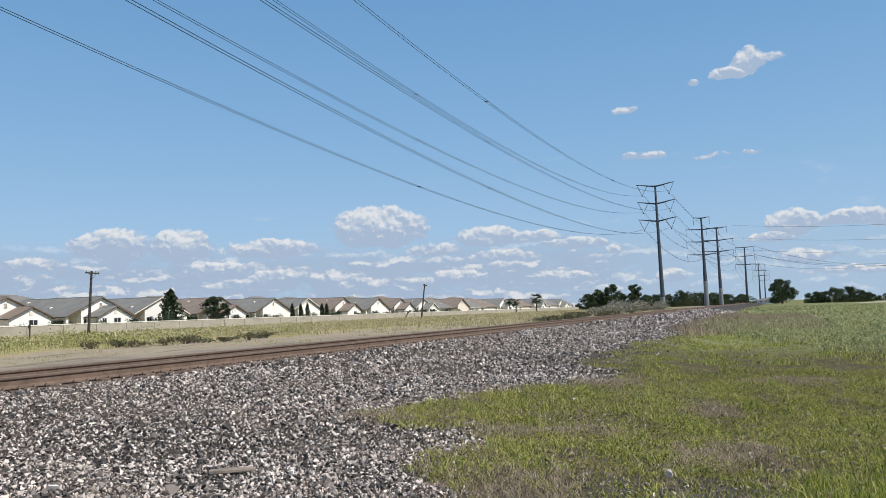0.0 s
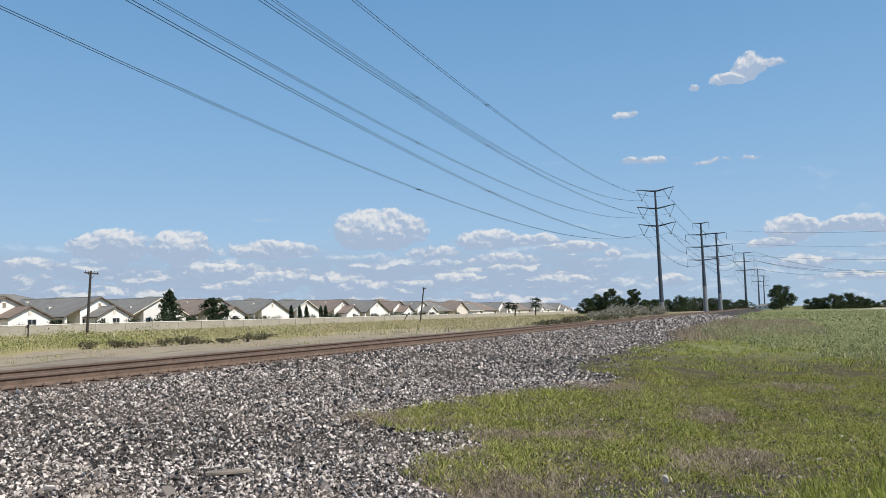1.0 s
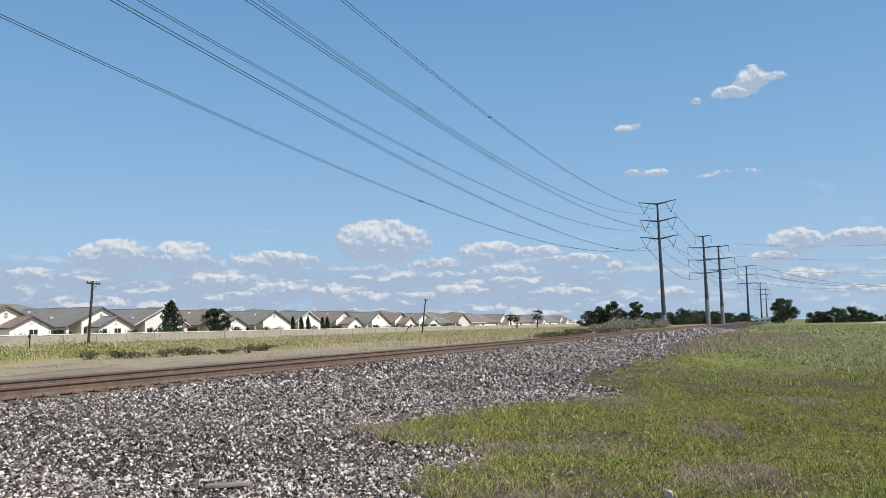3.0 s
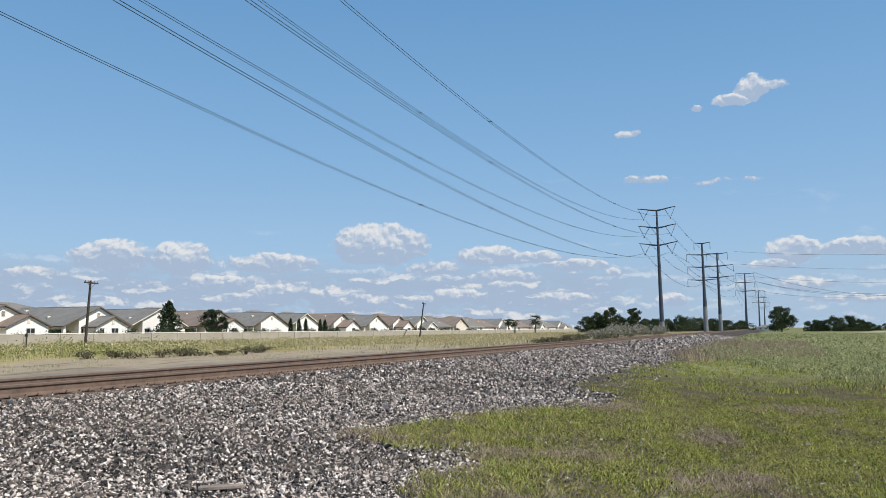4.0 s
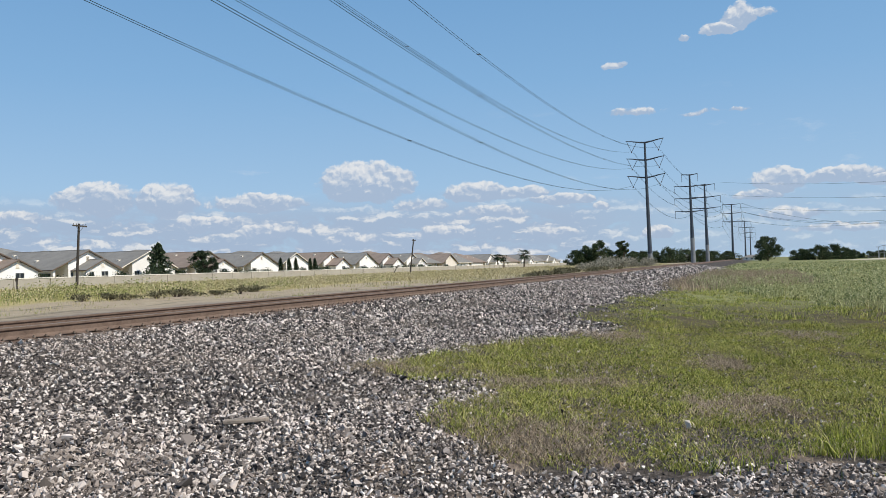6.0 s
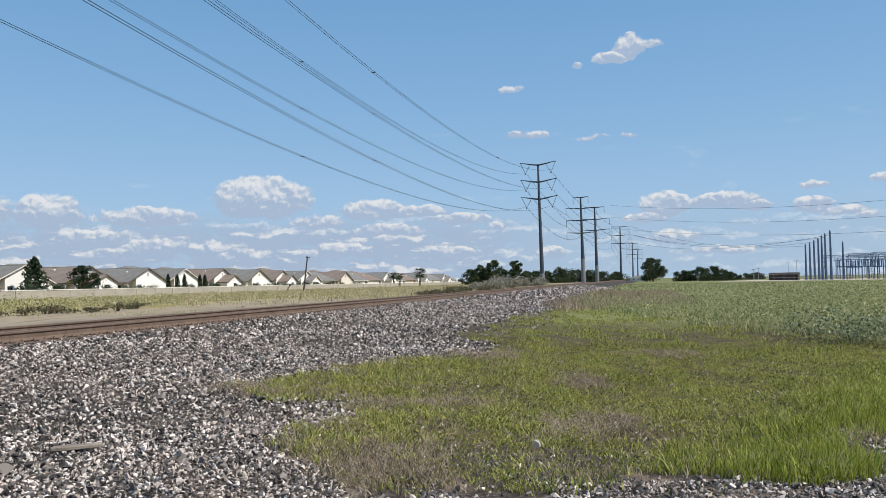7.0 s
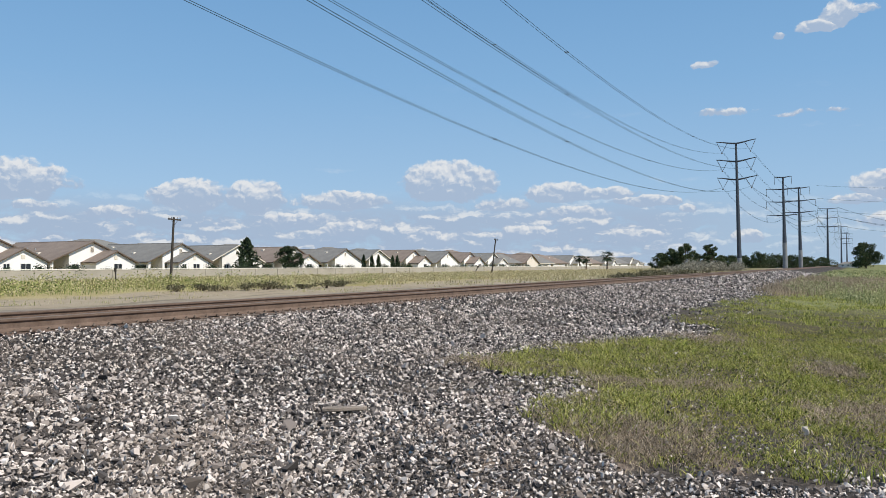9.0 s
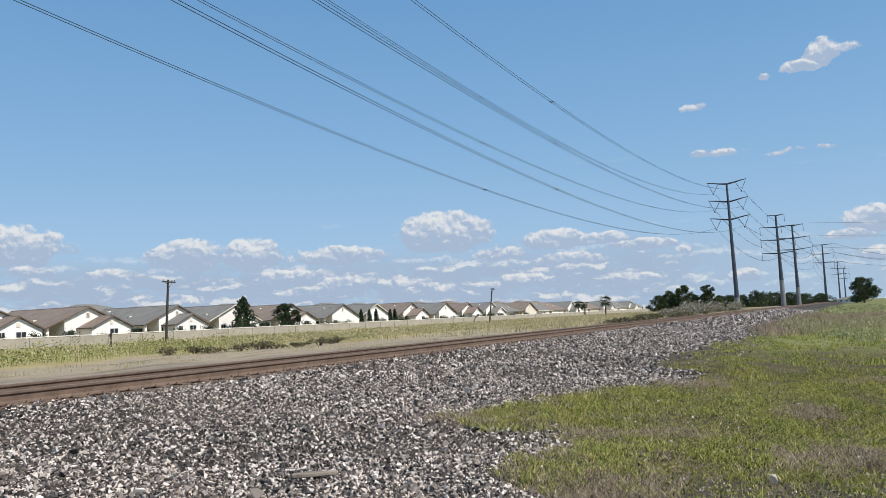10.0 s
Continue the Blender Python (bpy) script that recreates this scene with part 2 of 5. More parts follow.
def ground_material():
    mat, n, bsdf = material("ground_earth", 0.95, 0.0, 0.15)
    geo = n.add("ShaderNodeNewGeometry").outputs["Position"]
    v = n.vec("DOT_PRODUCT", geo, (VX, VY, 0))
    u = n.vec("DOT_PRODUCT", geo, (UX, UY, 0))
    big = n.noise(geo, 0.35, 5.0, 0.6)
    mid = n.noise(geo, 2.2, 5.0, 0.65)
    fine = n.noise(geo, 28.0, 4.0, 0.7)
    v2 = n.math("ADD", v, n.math("MULTIPLY", n.math("SUBTRACT", big, 0.5), 5.0))
    u2 = n.math("ADD", u, n.math("MULTIPLY", n.math("SUBTRACT", big, 0.5), 9.0))
    both = n.math("ADD", n.math("MULTIPLY", mid, 0.5), n.math("MULTIPLY", fine, 0.5))
    # gravel base is darkened to stand in for shade between the stones
    gravel = n.ramp(fine, [(0.3, (0.018, 0.015, 0.013)), (0.52, (0.065, 0.055, 0.047)), (0.72, (0.20, 0.17, 0.145))])
    soil = n.ramp(both, [(0.3, (0.20, 0.145, 0.105)), (0.7, (0.46, 0.35, 0.27))])
    # brown thatch with the shade between grass blades put into its colour
    shaded_thatch = n.ramp(both, [(0.3, (0.032, 0.029, 0.014)), (0.7, (0.145, 0.12, 0.062))])
    field = n.ramp(both, [(0.3, (0.075, 0.09, 0.03)), (0.5, (0.18, 0.185, 0.075)), (0.72, (0.33, 0.31, 0.145))])
    tan = n.ramp(both, [(0.3, (0.25, 0.20, 0.135)), (0.7, (0.41, 0.345, 0.25))])
    cinder = n.ramp(n.math("ADD", n.math("MULTIPLY", both, 0.55), n.math("MULTIPLY", big, 0.45)), [(0.34, (0.15, 0.125, 0.10)), (0.52, (0.27, 0.225, 0.18)), (0.68, (0.38, 0.32, 0.25))])
    dry = n.ramp(n.math("ADD", n.math("MULTIPLY", both, 0.6), n.math("MULTIPLY", n.noise(geo, 0.12, 4.0, 0.6), 0.4)),
                 [(0.35, (0.16, 0.15, 0.06)), (0.5, (0.36, 0.30, 0.14)), (0.65, (0.50, 0.41, 0.22))])
    rust = n.ramp(both, [(0.3, (0.07, 0.045, 0.035)), (0.7, (0.22, 0.15, 0.11))])
    # from the field across lawn and ballast to the dry ground beyond the track
    col = n.mix(n.math("MULTIPLY", n.step(mid, 0.52, 0.68), 0.5), gravel, soil)
    col = n.mix(n.math("SUBTRACT", 1.0, n.step(v2, -3.6, -1.9)), col, soil)
    col = n.mix(n.math("MULTIPLY", n.step(u2, 7.0, 9.5), n.step(v2, 5.0, 3.6)), col, shaded_thatch)
    col = n.mix(n.math("MULTIPLY", n.step(u2, 23.0, 33.0), n.step(v2, 4.6, 2.6)), col, field)
    col = n.mix(n.step(v2, 3.6, 5.2), col, gravel)
    col = n.mix(n.step(v, 10.0, 10.5), col, rust)
    col = n.mix(n.step(v2, 14.2, 16.0), col, cinder)
    col = n.mix(n.step(v2, 21.0, 25.5), col, tan)
    # narrow darker strips that run along the verge
    lanes = n.noise(along(n, u, v, 0.10, 1.1), 1.0, 4.0, 0.6)
    dark_strip = n.math("MULTIPLY", n.step(lanes, 0.56, 0.66), n.math("MULTIPLY", n.step(v, 16.0, 19.0), n.step(v, 31.0, 29.5)))
    col = n.mix(n.math("MULTIPLY", dark_strip, 0.6), col, (0.10, 0.09, 0.055))
    col = n.mix(n.step(v2, 29.8, 31.5), col, dry)
    n.link(col, bsdf.inputs["Base Color"])
    bumped(n, bsdf, both, 0.5, 0.05)
    return mat


GROUND = ground_material()
BALLAST = island_mat("ballast_stone", [(0.0, (0.026, 0.023, 0.023)), (0.29, (0.080, 0.070, 0.066)), (0.49, (0.235, 0.20, 0.178)), (0.67, (0.52, 0.445, 0.39)),
                                       (0.84, (0.78, 0.68, 0.61)), (1.0, (0.92, 0.83, 0.76))], 0.85, 0.3, 0.40, 0.55, (0.34, 0.275, 0.225), grain=0.18)
RUST = speckled("rusty_rail_steel", (0.095, 0.064, 0.048), (0.22, 0.155, 0.118), 4.0, 0.8, 0.1, 0.3, 0.003)
RAIL_HEAD = speckled("worn_rail_head", (0.10, 0.075, 0.06), (0.24, 0.19, 0.155), 6.0, 0.6, 0.3, 0.1, 0.002)
TIE = speckled("weathered_tie_wood", (0.06, 0.045, 0.035), (0.19, 0.15, 0.12), 3.0, 0.9, 0.0, 0.5, 0.01, per_object=0.3)
# mast steel as it looks dark against the sky; the backlight is in the colour
STEEL = speckled("backlit_steel", (0.035, 0.045, 0.062), (0.075, 0.09, 0.115), 0.6, 0.65, 0.0, 0.05, 0.002)
GALV = speckled("galvanised_steel", (0.30, 0.31, 0.32), (0.46, 0.47, 0.48), 1.2, 0.55, 0.5, 0.05, 0.002)
PALE = speckled("pale_concrete_footing", (0.36, 0.36, 0.35), (0.50, 0.49, 0.47), 0.8, 0.85, 0.0, 0.2, 0.01)
# the same steel in a lighter copy, with sunlight put into the colour
MAST_PALE = speckled("sunlit_mast_steel", (0.17, 0.18, 0.19), (0.27, 0.28, 0.29), 0.8, 0.7, 0.2, 0.05, 0.002)
CABLE = speckled("aluminium_cable", (0.025, 0.055, 0.068), (0.055, 0.095, 0.115), 3.0, 0.6, 0.3, 0.0)
GLASS_INS = speckled("insulator_glaze", (0.10, 0.10, 0.11), (0.20, 0.20, 0.22), 2.0, 0.3, 0.0, 0.0)
OLDWOOD = speckled("old_pole_wood", (0.03, 0.026, 0.024), (0.08, 0.068, 0.058), 2.0, 0.9, 0.0, 0.5, 0.01)
WALL_BLOCK = speckled("grey_block_wall", (0.30, 0.275, 0.23), (0.42, 0.385, 0.33), 0.5, 0.9, 0.0, 0.3, 0.01)
WALL_CAP = speckled("pale_wall_cap", (0.72, 0.68, 0.60), (0.84, 0.80, 0.72), 0.8, 0.85, 0.0, 0.2, 0.01)
STUCCO = speckled("cream_stucco", (0.80, 0.775, 0.74), (0.88, 0.86, 0.83), 0.4, 0.9, 0.0, 0.25, 0.01, per_object=0.08)
STUCCO_TAN = speckled("tan_stucco", (0.64, 0.58, 0.50), (0.75, 0.69, 0.61), 0.4, 0.9, 0.0, 0.25, 0.01, per_object=0.08)
FASCIA_PALE = speckled("cream_fascia_paint", (0.66, 0.60, 0.50), (0.78, 0.72, 0.62), 1.0, 0.7, 0.0, 0.0)
FASCIA = speckled("brown_fascia_paint", (0.10, 0.075, 0.06), (0.17, 0.13, 0.10), 1.0, 0.7, 0.0, 0.0)
DARK_GLASS, _n, _b = material("window_glass", 0.08, 0.0, 0.6)
_b.inputs["Base Color"].default_value = (0.03, 0.035, 0.04, 1)
PAINT_WHITE = speckled("white_window_paint", (0.70, 0.69, 0.66), (0.82, 0.81, 0.78), 2.0, 0.6, 0.0, 0.0)
BARK = speckled("tree_bark", (0.06, 0.045, 0.032), (0.16, 0.12, 0.09), 3.0, 0.95, 0.0, 0.6, 0.03)


def roof_material(name, dark, light):
    mat, n, bsdf = material(name, 0.9, 0.0, 0.2)
    pos = n.add("ShaderNodeTexCoord").outputs["Object"]
    coarse, grain = n.noise(pos, 0.5, 5.0, 0.6), n.noise(pos, 7.0, 4.0, 0.65)
    fac = n.math("ADD", n.math("MULTIPLY", coarse, 0.5), n.math("MULTIPLY", grain, 0.5))
    n.link(n.ramp(fac, [(0.32, dark), (0.68, light)]), bsdf.inputs["Base Color"])
    rows = n.add("ShaderNodeTexWave", bands_direction="X")
    n.link(pos, rows.inputs["Vector"])
    rows.inputs["Scale"].default_value = 1.0
    bumped(n, bsdf, rows.outputs["Fac"], 0.35, 0.03)
    return mat


ROOF_GREY = roof_material("grey_roof_tile", (0.15, 0.145, 0.135), (0.26, 0.25, 0.23))
ROOF_BROWN = roof_material("brown_roof_tile", (0.165, 0.13, 0.108), (0.29, 0.235, 0.195))


# ---- building blocks ----
def mesh_of(name, bm, mat):
    mesh = bpy.data.meshes.new(name)
    bmesh.ops.recalc_face_normals(bm, faces=bm.faces)
    bm.to_mesh(mesh)
    bm.free()
    for m in mat if isinstance(mat, (list, tuple)) else [mat]:
        mesh.materials.append(m)
    return mesh


def part(name, bm, mat, parent, label=""):
    ob = new(name, mesh_of(name, bm, mat))
    ob.parent = parent
    return tagged(ob, label)


def thing(name, m, label, category, group="", kind=""):
    ob = new(name)
    ob.matrix_basis = m
    return tagged(ob, label, category, group, kind)


def solid(name, bm, mat, m, label, category, group="", kind=""):
    ob = new(name, mesh_of(name, bm, mat))
    ob.matrix_basis = m
    return tagged(ob, label, category, group, kind)


def box(bm, x0, x1, y0, y1, z0, z1, bevel=0.0):
    made = bmesh.ops.create_cube(bm, size=1.0)["verts"]
    for p in made:
        p.co = Vector((x0 + (p.co.x + 0.5) * (x1 - x0), y0 + (p.co.y + 0.5) * (y1 - y0), z0 + (p.co.z + 0.5) * (z1 - z0)))
    if bevel:
        bmesh.ops.bevel(bm, geom=list({e for p in made for e in p.link_edges}), offset=bevel, segments=1, affect="EDGES")
    return bm


def boxed(*a, bevel=0.0):
    return box(bmesh.new(), *a, bevel=bevel)


def prism(bm, outline, lift):
    """Extrudes a closed outline (a list of vectors) by the vector lift."""
    a = [bm.verts.new(p) for p in outline]
    b = [bm.verts.new(Vector(p) + Vector(lift)) for p in outline]
    bm.faces.new(a)
    bm.faces.new(b[::-1])
    for i in range(len(a)):
        j = (i + 1) % len(a)
        bm.faces.new((a[j], a[i], b[i], b[j]))
    return bm


def tube(bm, points, radii, sides=8, cap=True):
    """A round bar along points; radii: one number or one for each point."""
    points = [Vector(p) for p in points]
    if not hasattr(radii, "__len__"):
        radii = [radii] * len(points)
    rings = []
    for i, p in enumerate(points):
        way = (points[min(i + 1, len(points) - 1)] - points[max(i - 1, 0)]).normalized()
        side = way.cross(Vector((0, 0, 1)))
        if side.length < 0.05:
            side = way.cross(Vector((1, 0, 0)))
        side.normalize()
        up = side.cross(way)
        rings.append([bm.verts.new(p + (side * math.cos(a) + up * math.sin(a)) * radii[i]) for a in [2 * math.pi * k / sides for k in range(sides)]])
    for a, b in zip(rings, rings[1:]):
        for k in range(sides):
            bm.faces.new((a[k], a[(k + 1) % sides], b[(k + 1) % sides], b[k]))
    if cap:
        bm.faces.new(rings[0][::-1])
        bm.faces.new(rings[-1])
    return bm


def raw_mesh(name, verts, faces_by_size, mat):
    """A mesh straight from arrays: verts (n, 3), and index arrays (m, 3) or (m, 4)."""
    mesh = bpy.data.meshes.new(name)
    mesh.vertices.add(len(verts))
    mesh.vertices.foreach_set("co", np.asarray(verts, np.float32).ravel())
    flat = np.concatenate([f.ravel() for f in faces_by_size]).astype(np.int32)
    sizes = np.concatenate([np.full(len(f), f.shape[1]) for f in faces_by_size])
    mesh.loops.add(len(flat))
    mesh.loops.foreach_set("vertex_index", flat)
    mesh.polygons.add(len(sizes))
    mesh.polygons.foreach_set("loop_start", np.concatenate([[0], np.cumsum(sizes)[:-1]]).astype(np.int32))
    mesh.polygons.foreach_set("use_smooth", np.zeros(len(sizes), bool))
    mesh.update(calc_edges=True)
    mesh.materials.append(mat)
    return mesh


# ---- ground: one sheet to the horizon ----
def spaced(near, far, first, growth):
    out, step, x = [], first, 0.0
    while x < far:
        out.append(x)
        step = step if x < near else step * growth
        x += step
    return out + [far]


def build_ground():
    us = np.array(sorted({-a for a in spaced(8, 4500, 1.0, 1.25)} | set(spaced(60, 4500, 0.6, 1.14))))
    right = [-a for a in spaced(14, 4500, 0.6, 1.2)]
    vs = np.array(sorted(set(right) | set(spaced(36, 4500, 0.4, 1.13))))
    u, v = np.meshgrid(us, vs, indexing="ij")
    z = ground_z(u, v)
    verts = np.stack([u * UX + v * VX, u * UY + v * VY, z], -1).reshape(-1, 3)
    nu, nv = len(us), len(vs)
    i = (np.arange(nu - 1)[:, None] * nv + np.arange(nv - 1)[None]).ravel()
    faces = np.stack([i, i + 1, i + nv + 1, i + nv], -1)[:, ::-1]
    mesh = raw_mesh("ground", verts, [faces], GROUND)
    mesh.polygons.foreach_set("use_smooth", np.ones(len(faces), bool))
    tagged(new("ground", mesh), "earth, gravel and dry field either side of the railway", "ground", kind="structure")


build_ground()


# ---- the railway ----
def rail_bm(length):
    """A flat-bottomed rail along x, its foot at z = 0."""
    half = [(0.076, 0.0), (0.076, 0.012), (0.02, 0.034), (0.011, 0.05), (0.011, 0.125), (0.034, 0.142), (0.037, 0.150), (0.036, 0.176), (0.026, 0.185)]
    outline = [Vector((0, y, z)) for y, z in half] + [Vector((0, -y, z)) for y, z in half[::-1]]
    bm = prism(bmesh.new(), outline, (length, 0, 0))
    for f in bm.faces:
        f.material_index = 1 if f.calc_center_median().z > 0.18 else 0
    return bm


def build_track():
    track = thing("railway_track", placed(-60, 0, 0), "single rusty railway track on a raised ballast bed", "railway track", kind="structure")
    foot = RAIL_TOP - 0.185
    for v in (RAIL_NEAR, RAIL_FAR):
        rail = part("rail", rail_bm(1500), [RUST, RAIL_HEAD], track, "rusty brown steel rail")
        rail.matrix_basis = Matrix.Translation((0, v, foot))
    rng = random.Random(4)
    tie_mesh = mesh_of("tie", boxed(-0.115, 0.115, -1.30, 1.30, -0.17, 0.0, bevel=0.012), TIE)
    plate_mesh = mesh_of("tie_plate", boxed(-0.10, 0.10, -0.17, 0.17, 0.0, 0.014, bevel=0.003), RUST)
    anchor_bm = boxed(-0.02, 0.02, -0.11, -0.06, 0.0, 0.03, bevel=0.006)
    box(anchor_bm, -0.010, 0.010, -0.10, -0.085, 0.0, 0.045)
    anchor_mesh = mesh_of("rail_anchor", anchor_bm, TIE)
    middle = (RAIL_NEAR + RAIL_FAR) / 2
    for k in range(230):
        x = 60 - 6 + k * 0.53 + rng.uniform(-0.03, 0.03)
        tie = new("tie", tie_mesh)
        tie.parent = track
        tie.matrix_basis = Matrix.Translation((x, middle + rng.uniform(-0.04, 0.04), foot - 0.012)) @ Matrix.Rotation(rng.uniform(-0.02, 0.02), 4, "Z")
        if k < 110:
            for side in (-0.14, 0.14):
                anchor = new("rail_anchor", anchor_mesh)
                anchor.parent = track
                anchor.matrix_basis = Matrix.Translation((x + side, RAIL_NEAR, foot - 0.01))
            plate = new("tie_plate", plate_mesh)
            plate.parent = track
            plate.matrix_basis = Matrix.Translation((x, RAIL_NEAR, foot - 0.013))


build_track()


# ---- transmission line ----
def steel_tower(m, height, arms, lean=0.0, base_r=0.62, footing=3.0, v_strings=True):
    """A tubular steel mast. arms: rows of (height, half width, rise of the tips)."""
    tower = thing("transmission_tower", m, "tall dark tubular steel transmission mast with crossarms", "power pylon", "transmission towers")
    part("mast", tube(bmesh.new(), [(0, 0, footing), (0, 0, height * 0.5), (0, 0, height)], [base_r * 0.90, base_r * 0.66, base_r * 0.36], 12), STEEL, tower)
    # the mast's own lower part, coloured lighter as if sunlit; no separate footing
    part("footing", tube(bmesh.new(), [(0, 0, -0.8), (0, 0, footing)], [base_r * 1.06, base_r * 0.94], 12), MAST_PALE, tower, "lower section of the mast, in a sunlit tone")
    for z, half, rise in arms:
        steps = [(-1, rise), (-0.7, rise * 0.75), (-0.35, rise * 0.3), (0, 0), (0.35, rise * 0.3), (0.7, rise * 0.75), (1, rise)]
        part("crossarm", tube(bmesh.new(), [(0, s * half, z + r) for s, r in steps], [0.10, 0.14, 0.19, 0.24, 0.19, 0.14, 0.10], 6), STEEL, tower)
        for s in (-1, 1):
            bm = bmesh.new()
            if v_strings:
                low = Vector((0, s * half * 0.71, z - 2.1))
                for y, top in ((s * half * 0.97, z + rise), (s * half * 0.42, z + rise * 0.4)):
                    a = Vector((0, y, top))
                    tube(bm, [a, low], 0.045, 5)
                    for k in range(2, 9):
                        p = a.lerp(low, k / 10)
                        tube(bm, [p - (low - a).normalized() * 0.04, p + (low - a).normalized() * 0.04], 0.11, 6)
                box(bm, -0.28, 0.28, low.y - 0.16, low.y + 0.16, low.z - 0.22, low.z + 0.08, 0.03)
            else:
                for k in range(10):
                    tube(bm, [(0, s * half, z + rise - 0.25 * k), (0, s * half, z + rise - 0.25 * k - 0.1)], 0.11, 6)
                tube(bm, [(0, s * half, z + rise), (0, s * half, z + rise - 2.6)], 0.045, 5)
            part("insulator", bm, GLASS_INS, tower)
    return tower


ARMS_A = [(31.4, 4.75, 0.75), (26.9, 4.75, 0.75), (22.4, 4.75, 0.75)]
ARMS_B = [(30.4, 2.6, 0.3), (26.5, 5.2, 0.35), (22.3, 5.2, 0.35), (17.9, 5.2, 0.35)]
ARMS_C = [(28.4, 4.2, 0.25), (24.0, 4.4, 0.3), (19.8, 4.6, 0.3)]
steel_tower(placed(213.4, 26.0, 0.2) @ Matrix.Rotation(radians(-1.0), 4, "X"), 31.6, ARMS_A)
steel_tower(placed(-36.0, 26.4, 0.2), 31.6, ARMS_A)
steel_tower(placed(289.3, 20.9, -0.3) @ Matrix.Rotation(radians(-0.8), 4, "X"), 30.6, ARMS_B, base_r=0.75, footing=9.0, v_strings=False)
steel_tower(placed(314.5, 17.6, -0.4) @ Matrix.Rotation(radians(-0.9), 4, "X"), 29.2, [(28.9, 3.6, 0.3), (24.4, 5.4, 0.35), (20.3, 5.4, 0.35)], base_r=0.7, footing=7.0, v_strings=False)
for u, v, tall in ((429.8, 12.0, 28.6), (640.0, 9.0, 28.8), (780.0, 6.6, 28.5)):
    steel_tower(placed(u, v, -0.4), tall, ARMS_C, base_r=0.7, v_strings=False)


def cable(points, radius, label, spacers=(), sides=5):
    """A bundle of two conductors along points, with small spacers."""
    line = thing("overhead_cable", Matrix.Identity(4), label, "power cable", "overhead cables")
    pts = [Vector(p) for p in points]
    side = (pts[-1] - pts[0]).cross(Vector((0, 0, 1))).normalized() * 0.12
    for s in (-1, 1):
        part("conductor", tube(bmesh.new(), [p + side * s for p in pts], radius, sides), CABLE, line)
    for k in spacers:
        p = pts[k]
        bm = tube(bmesh.new(), [p - side * 1.2, p + side * 1.2], 0.035, 6)
        for s in (-1, 1):
            tube(bm, [p + side * s + (pts[k + 1] - p).normalized() * d for d in (-0.12, 0.12)], 0.05, 6)
        part("spacer", bm, STEEL, line, "dark cable spacer")


# sag of the six bundles in the span overhead: height = a u^2 + b u + c
for v, a, b, c in ((29.9, 5.112e-4, -0.0915, 17.0), (23.0, 5.377e-4, -0.0922, 16.2), (29.9, 4.958e-4, -0.0860, 21.08),
                   (23.0, 4.971e-4, -0.0773, 19.53), (29.9, 5.45e-4, -0.1010, 26.2), (23.0, 5.80e-4, -0.0941, 24.02)):
    us = np.linspace(-36, 213, 84)
    cable([at(u, v, a * u * u + b * u + c) for u in us], 0.018, "twin aluminium cables sagging between steel towers", spacers=(14, 35, 56))


def span(p, q, sag, count=24):
    p, q = Vector(p), Vector(q)
    return [p.lerp(q, k / count) - Vector((0, 0, 4 * sag * (k / count) * (1 - k / count))) for k in range(count + 1)]


STAGES = [(213.4, 26.0, 3.4, (29.3, 24.8, 20.3)), (289.3, 20.9, 5.2, (24.2, 20.0, 15.6)), (314.5, 17.6, 5.4, (22.1, 18.0, 18.0)),
          (429.8, 12.0, 4.4, (26.0, 21.6, 17.4)), (640.0, 9.0, 4.4, (26.0, 21.6, 17.4)), (780.0, 6.6, 4.4, (26.0, 21.6, 17.4))]
for (u0, v0, w0, zs0), (u1, v1, w1, zs1) in zip(STAGES, STAGES[1:]):
    for s in (-1, 1):
        for z0, z1 in zip(zs0, zs1):
            cable(span(at(u0, v0 + s * w0, z0), at(u1, v1 + s * w1, z1), (u1 - u0) * 0.022), 0.028, "aluminium cables between distant steel towers", sides=4)


# ---- houses beyond the block wall ----
def gable_roof(parent, x0, x1, y0, y1, eave, ridge, roof_mat, fascia_mat, over=0.45, label=""):
    """Two sloping slabs with the ridge along y, and barge boards on both gables."""
    mid = (x0 + x1) / 2
    slope = (ridge - eave) / (mid - x0)
    for s, xe in ((-1, x0 - over), (1, x1 + over)):
        ze = eave - slope * over
        a, b = Vector((xe, y0 - over, ze)), Vector((mid, y0 - over, ridge))
        outline = [a, b, b + Vector((0, 0, 0.16)), a + Vector((0, 0, 0.16))]
        part("roof_slope", prism(bmesh.new(), outline, (0, y1 - y0 + 2 * over, 0)), roof_mat, parent, label)
        for y in (y0 - over - 0.05, y1 + over + 0.01):
            board = [Vector((xe, y, ze - 0.03)), Vector((mid, y, ridge - 0.03)), Vector((mid, y, ridge + 0.15)), Vector((xe, y, ze + 0.15))]
            part("barge_board", prism(bmesh.new(), board, (0, 0.04, 0)), fascia_mat, parent)
        part("gutter", boxed(xe - 0.10 if s < 0 else xe, xe if s < 0 else xe + 0.10, y0 - over, y1 + over, ze - 0.02, ze + 0.14), fascia_mat, parent)
    part("ridge_tile", tube(bmesh.new(), [(mid, y0 - over, ridge + 0.13), (mid, y1 + over, ridge + 0.13)], 0.13, 6), roof_mat, parent)


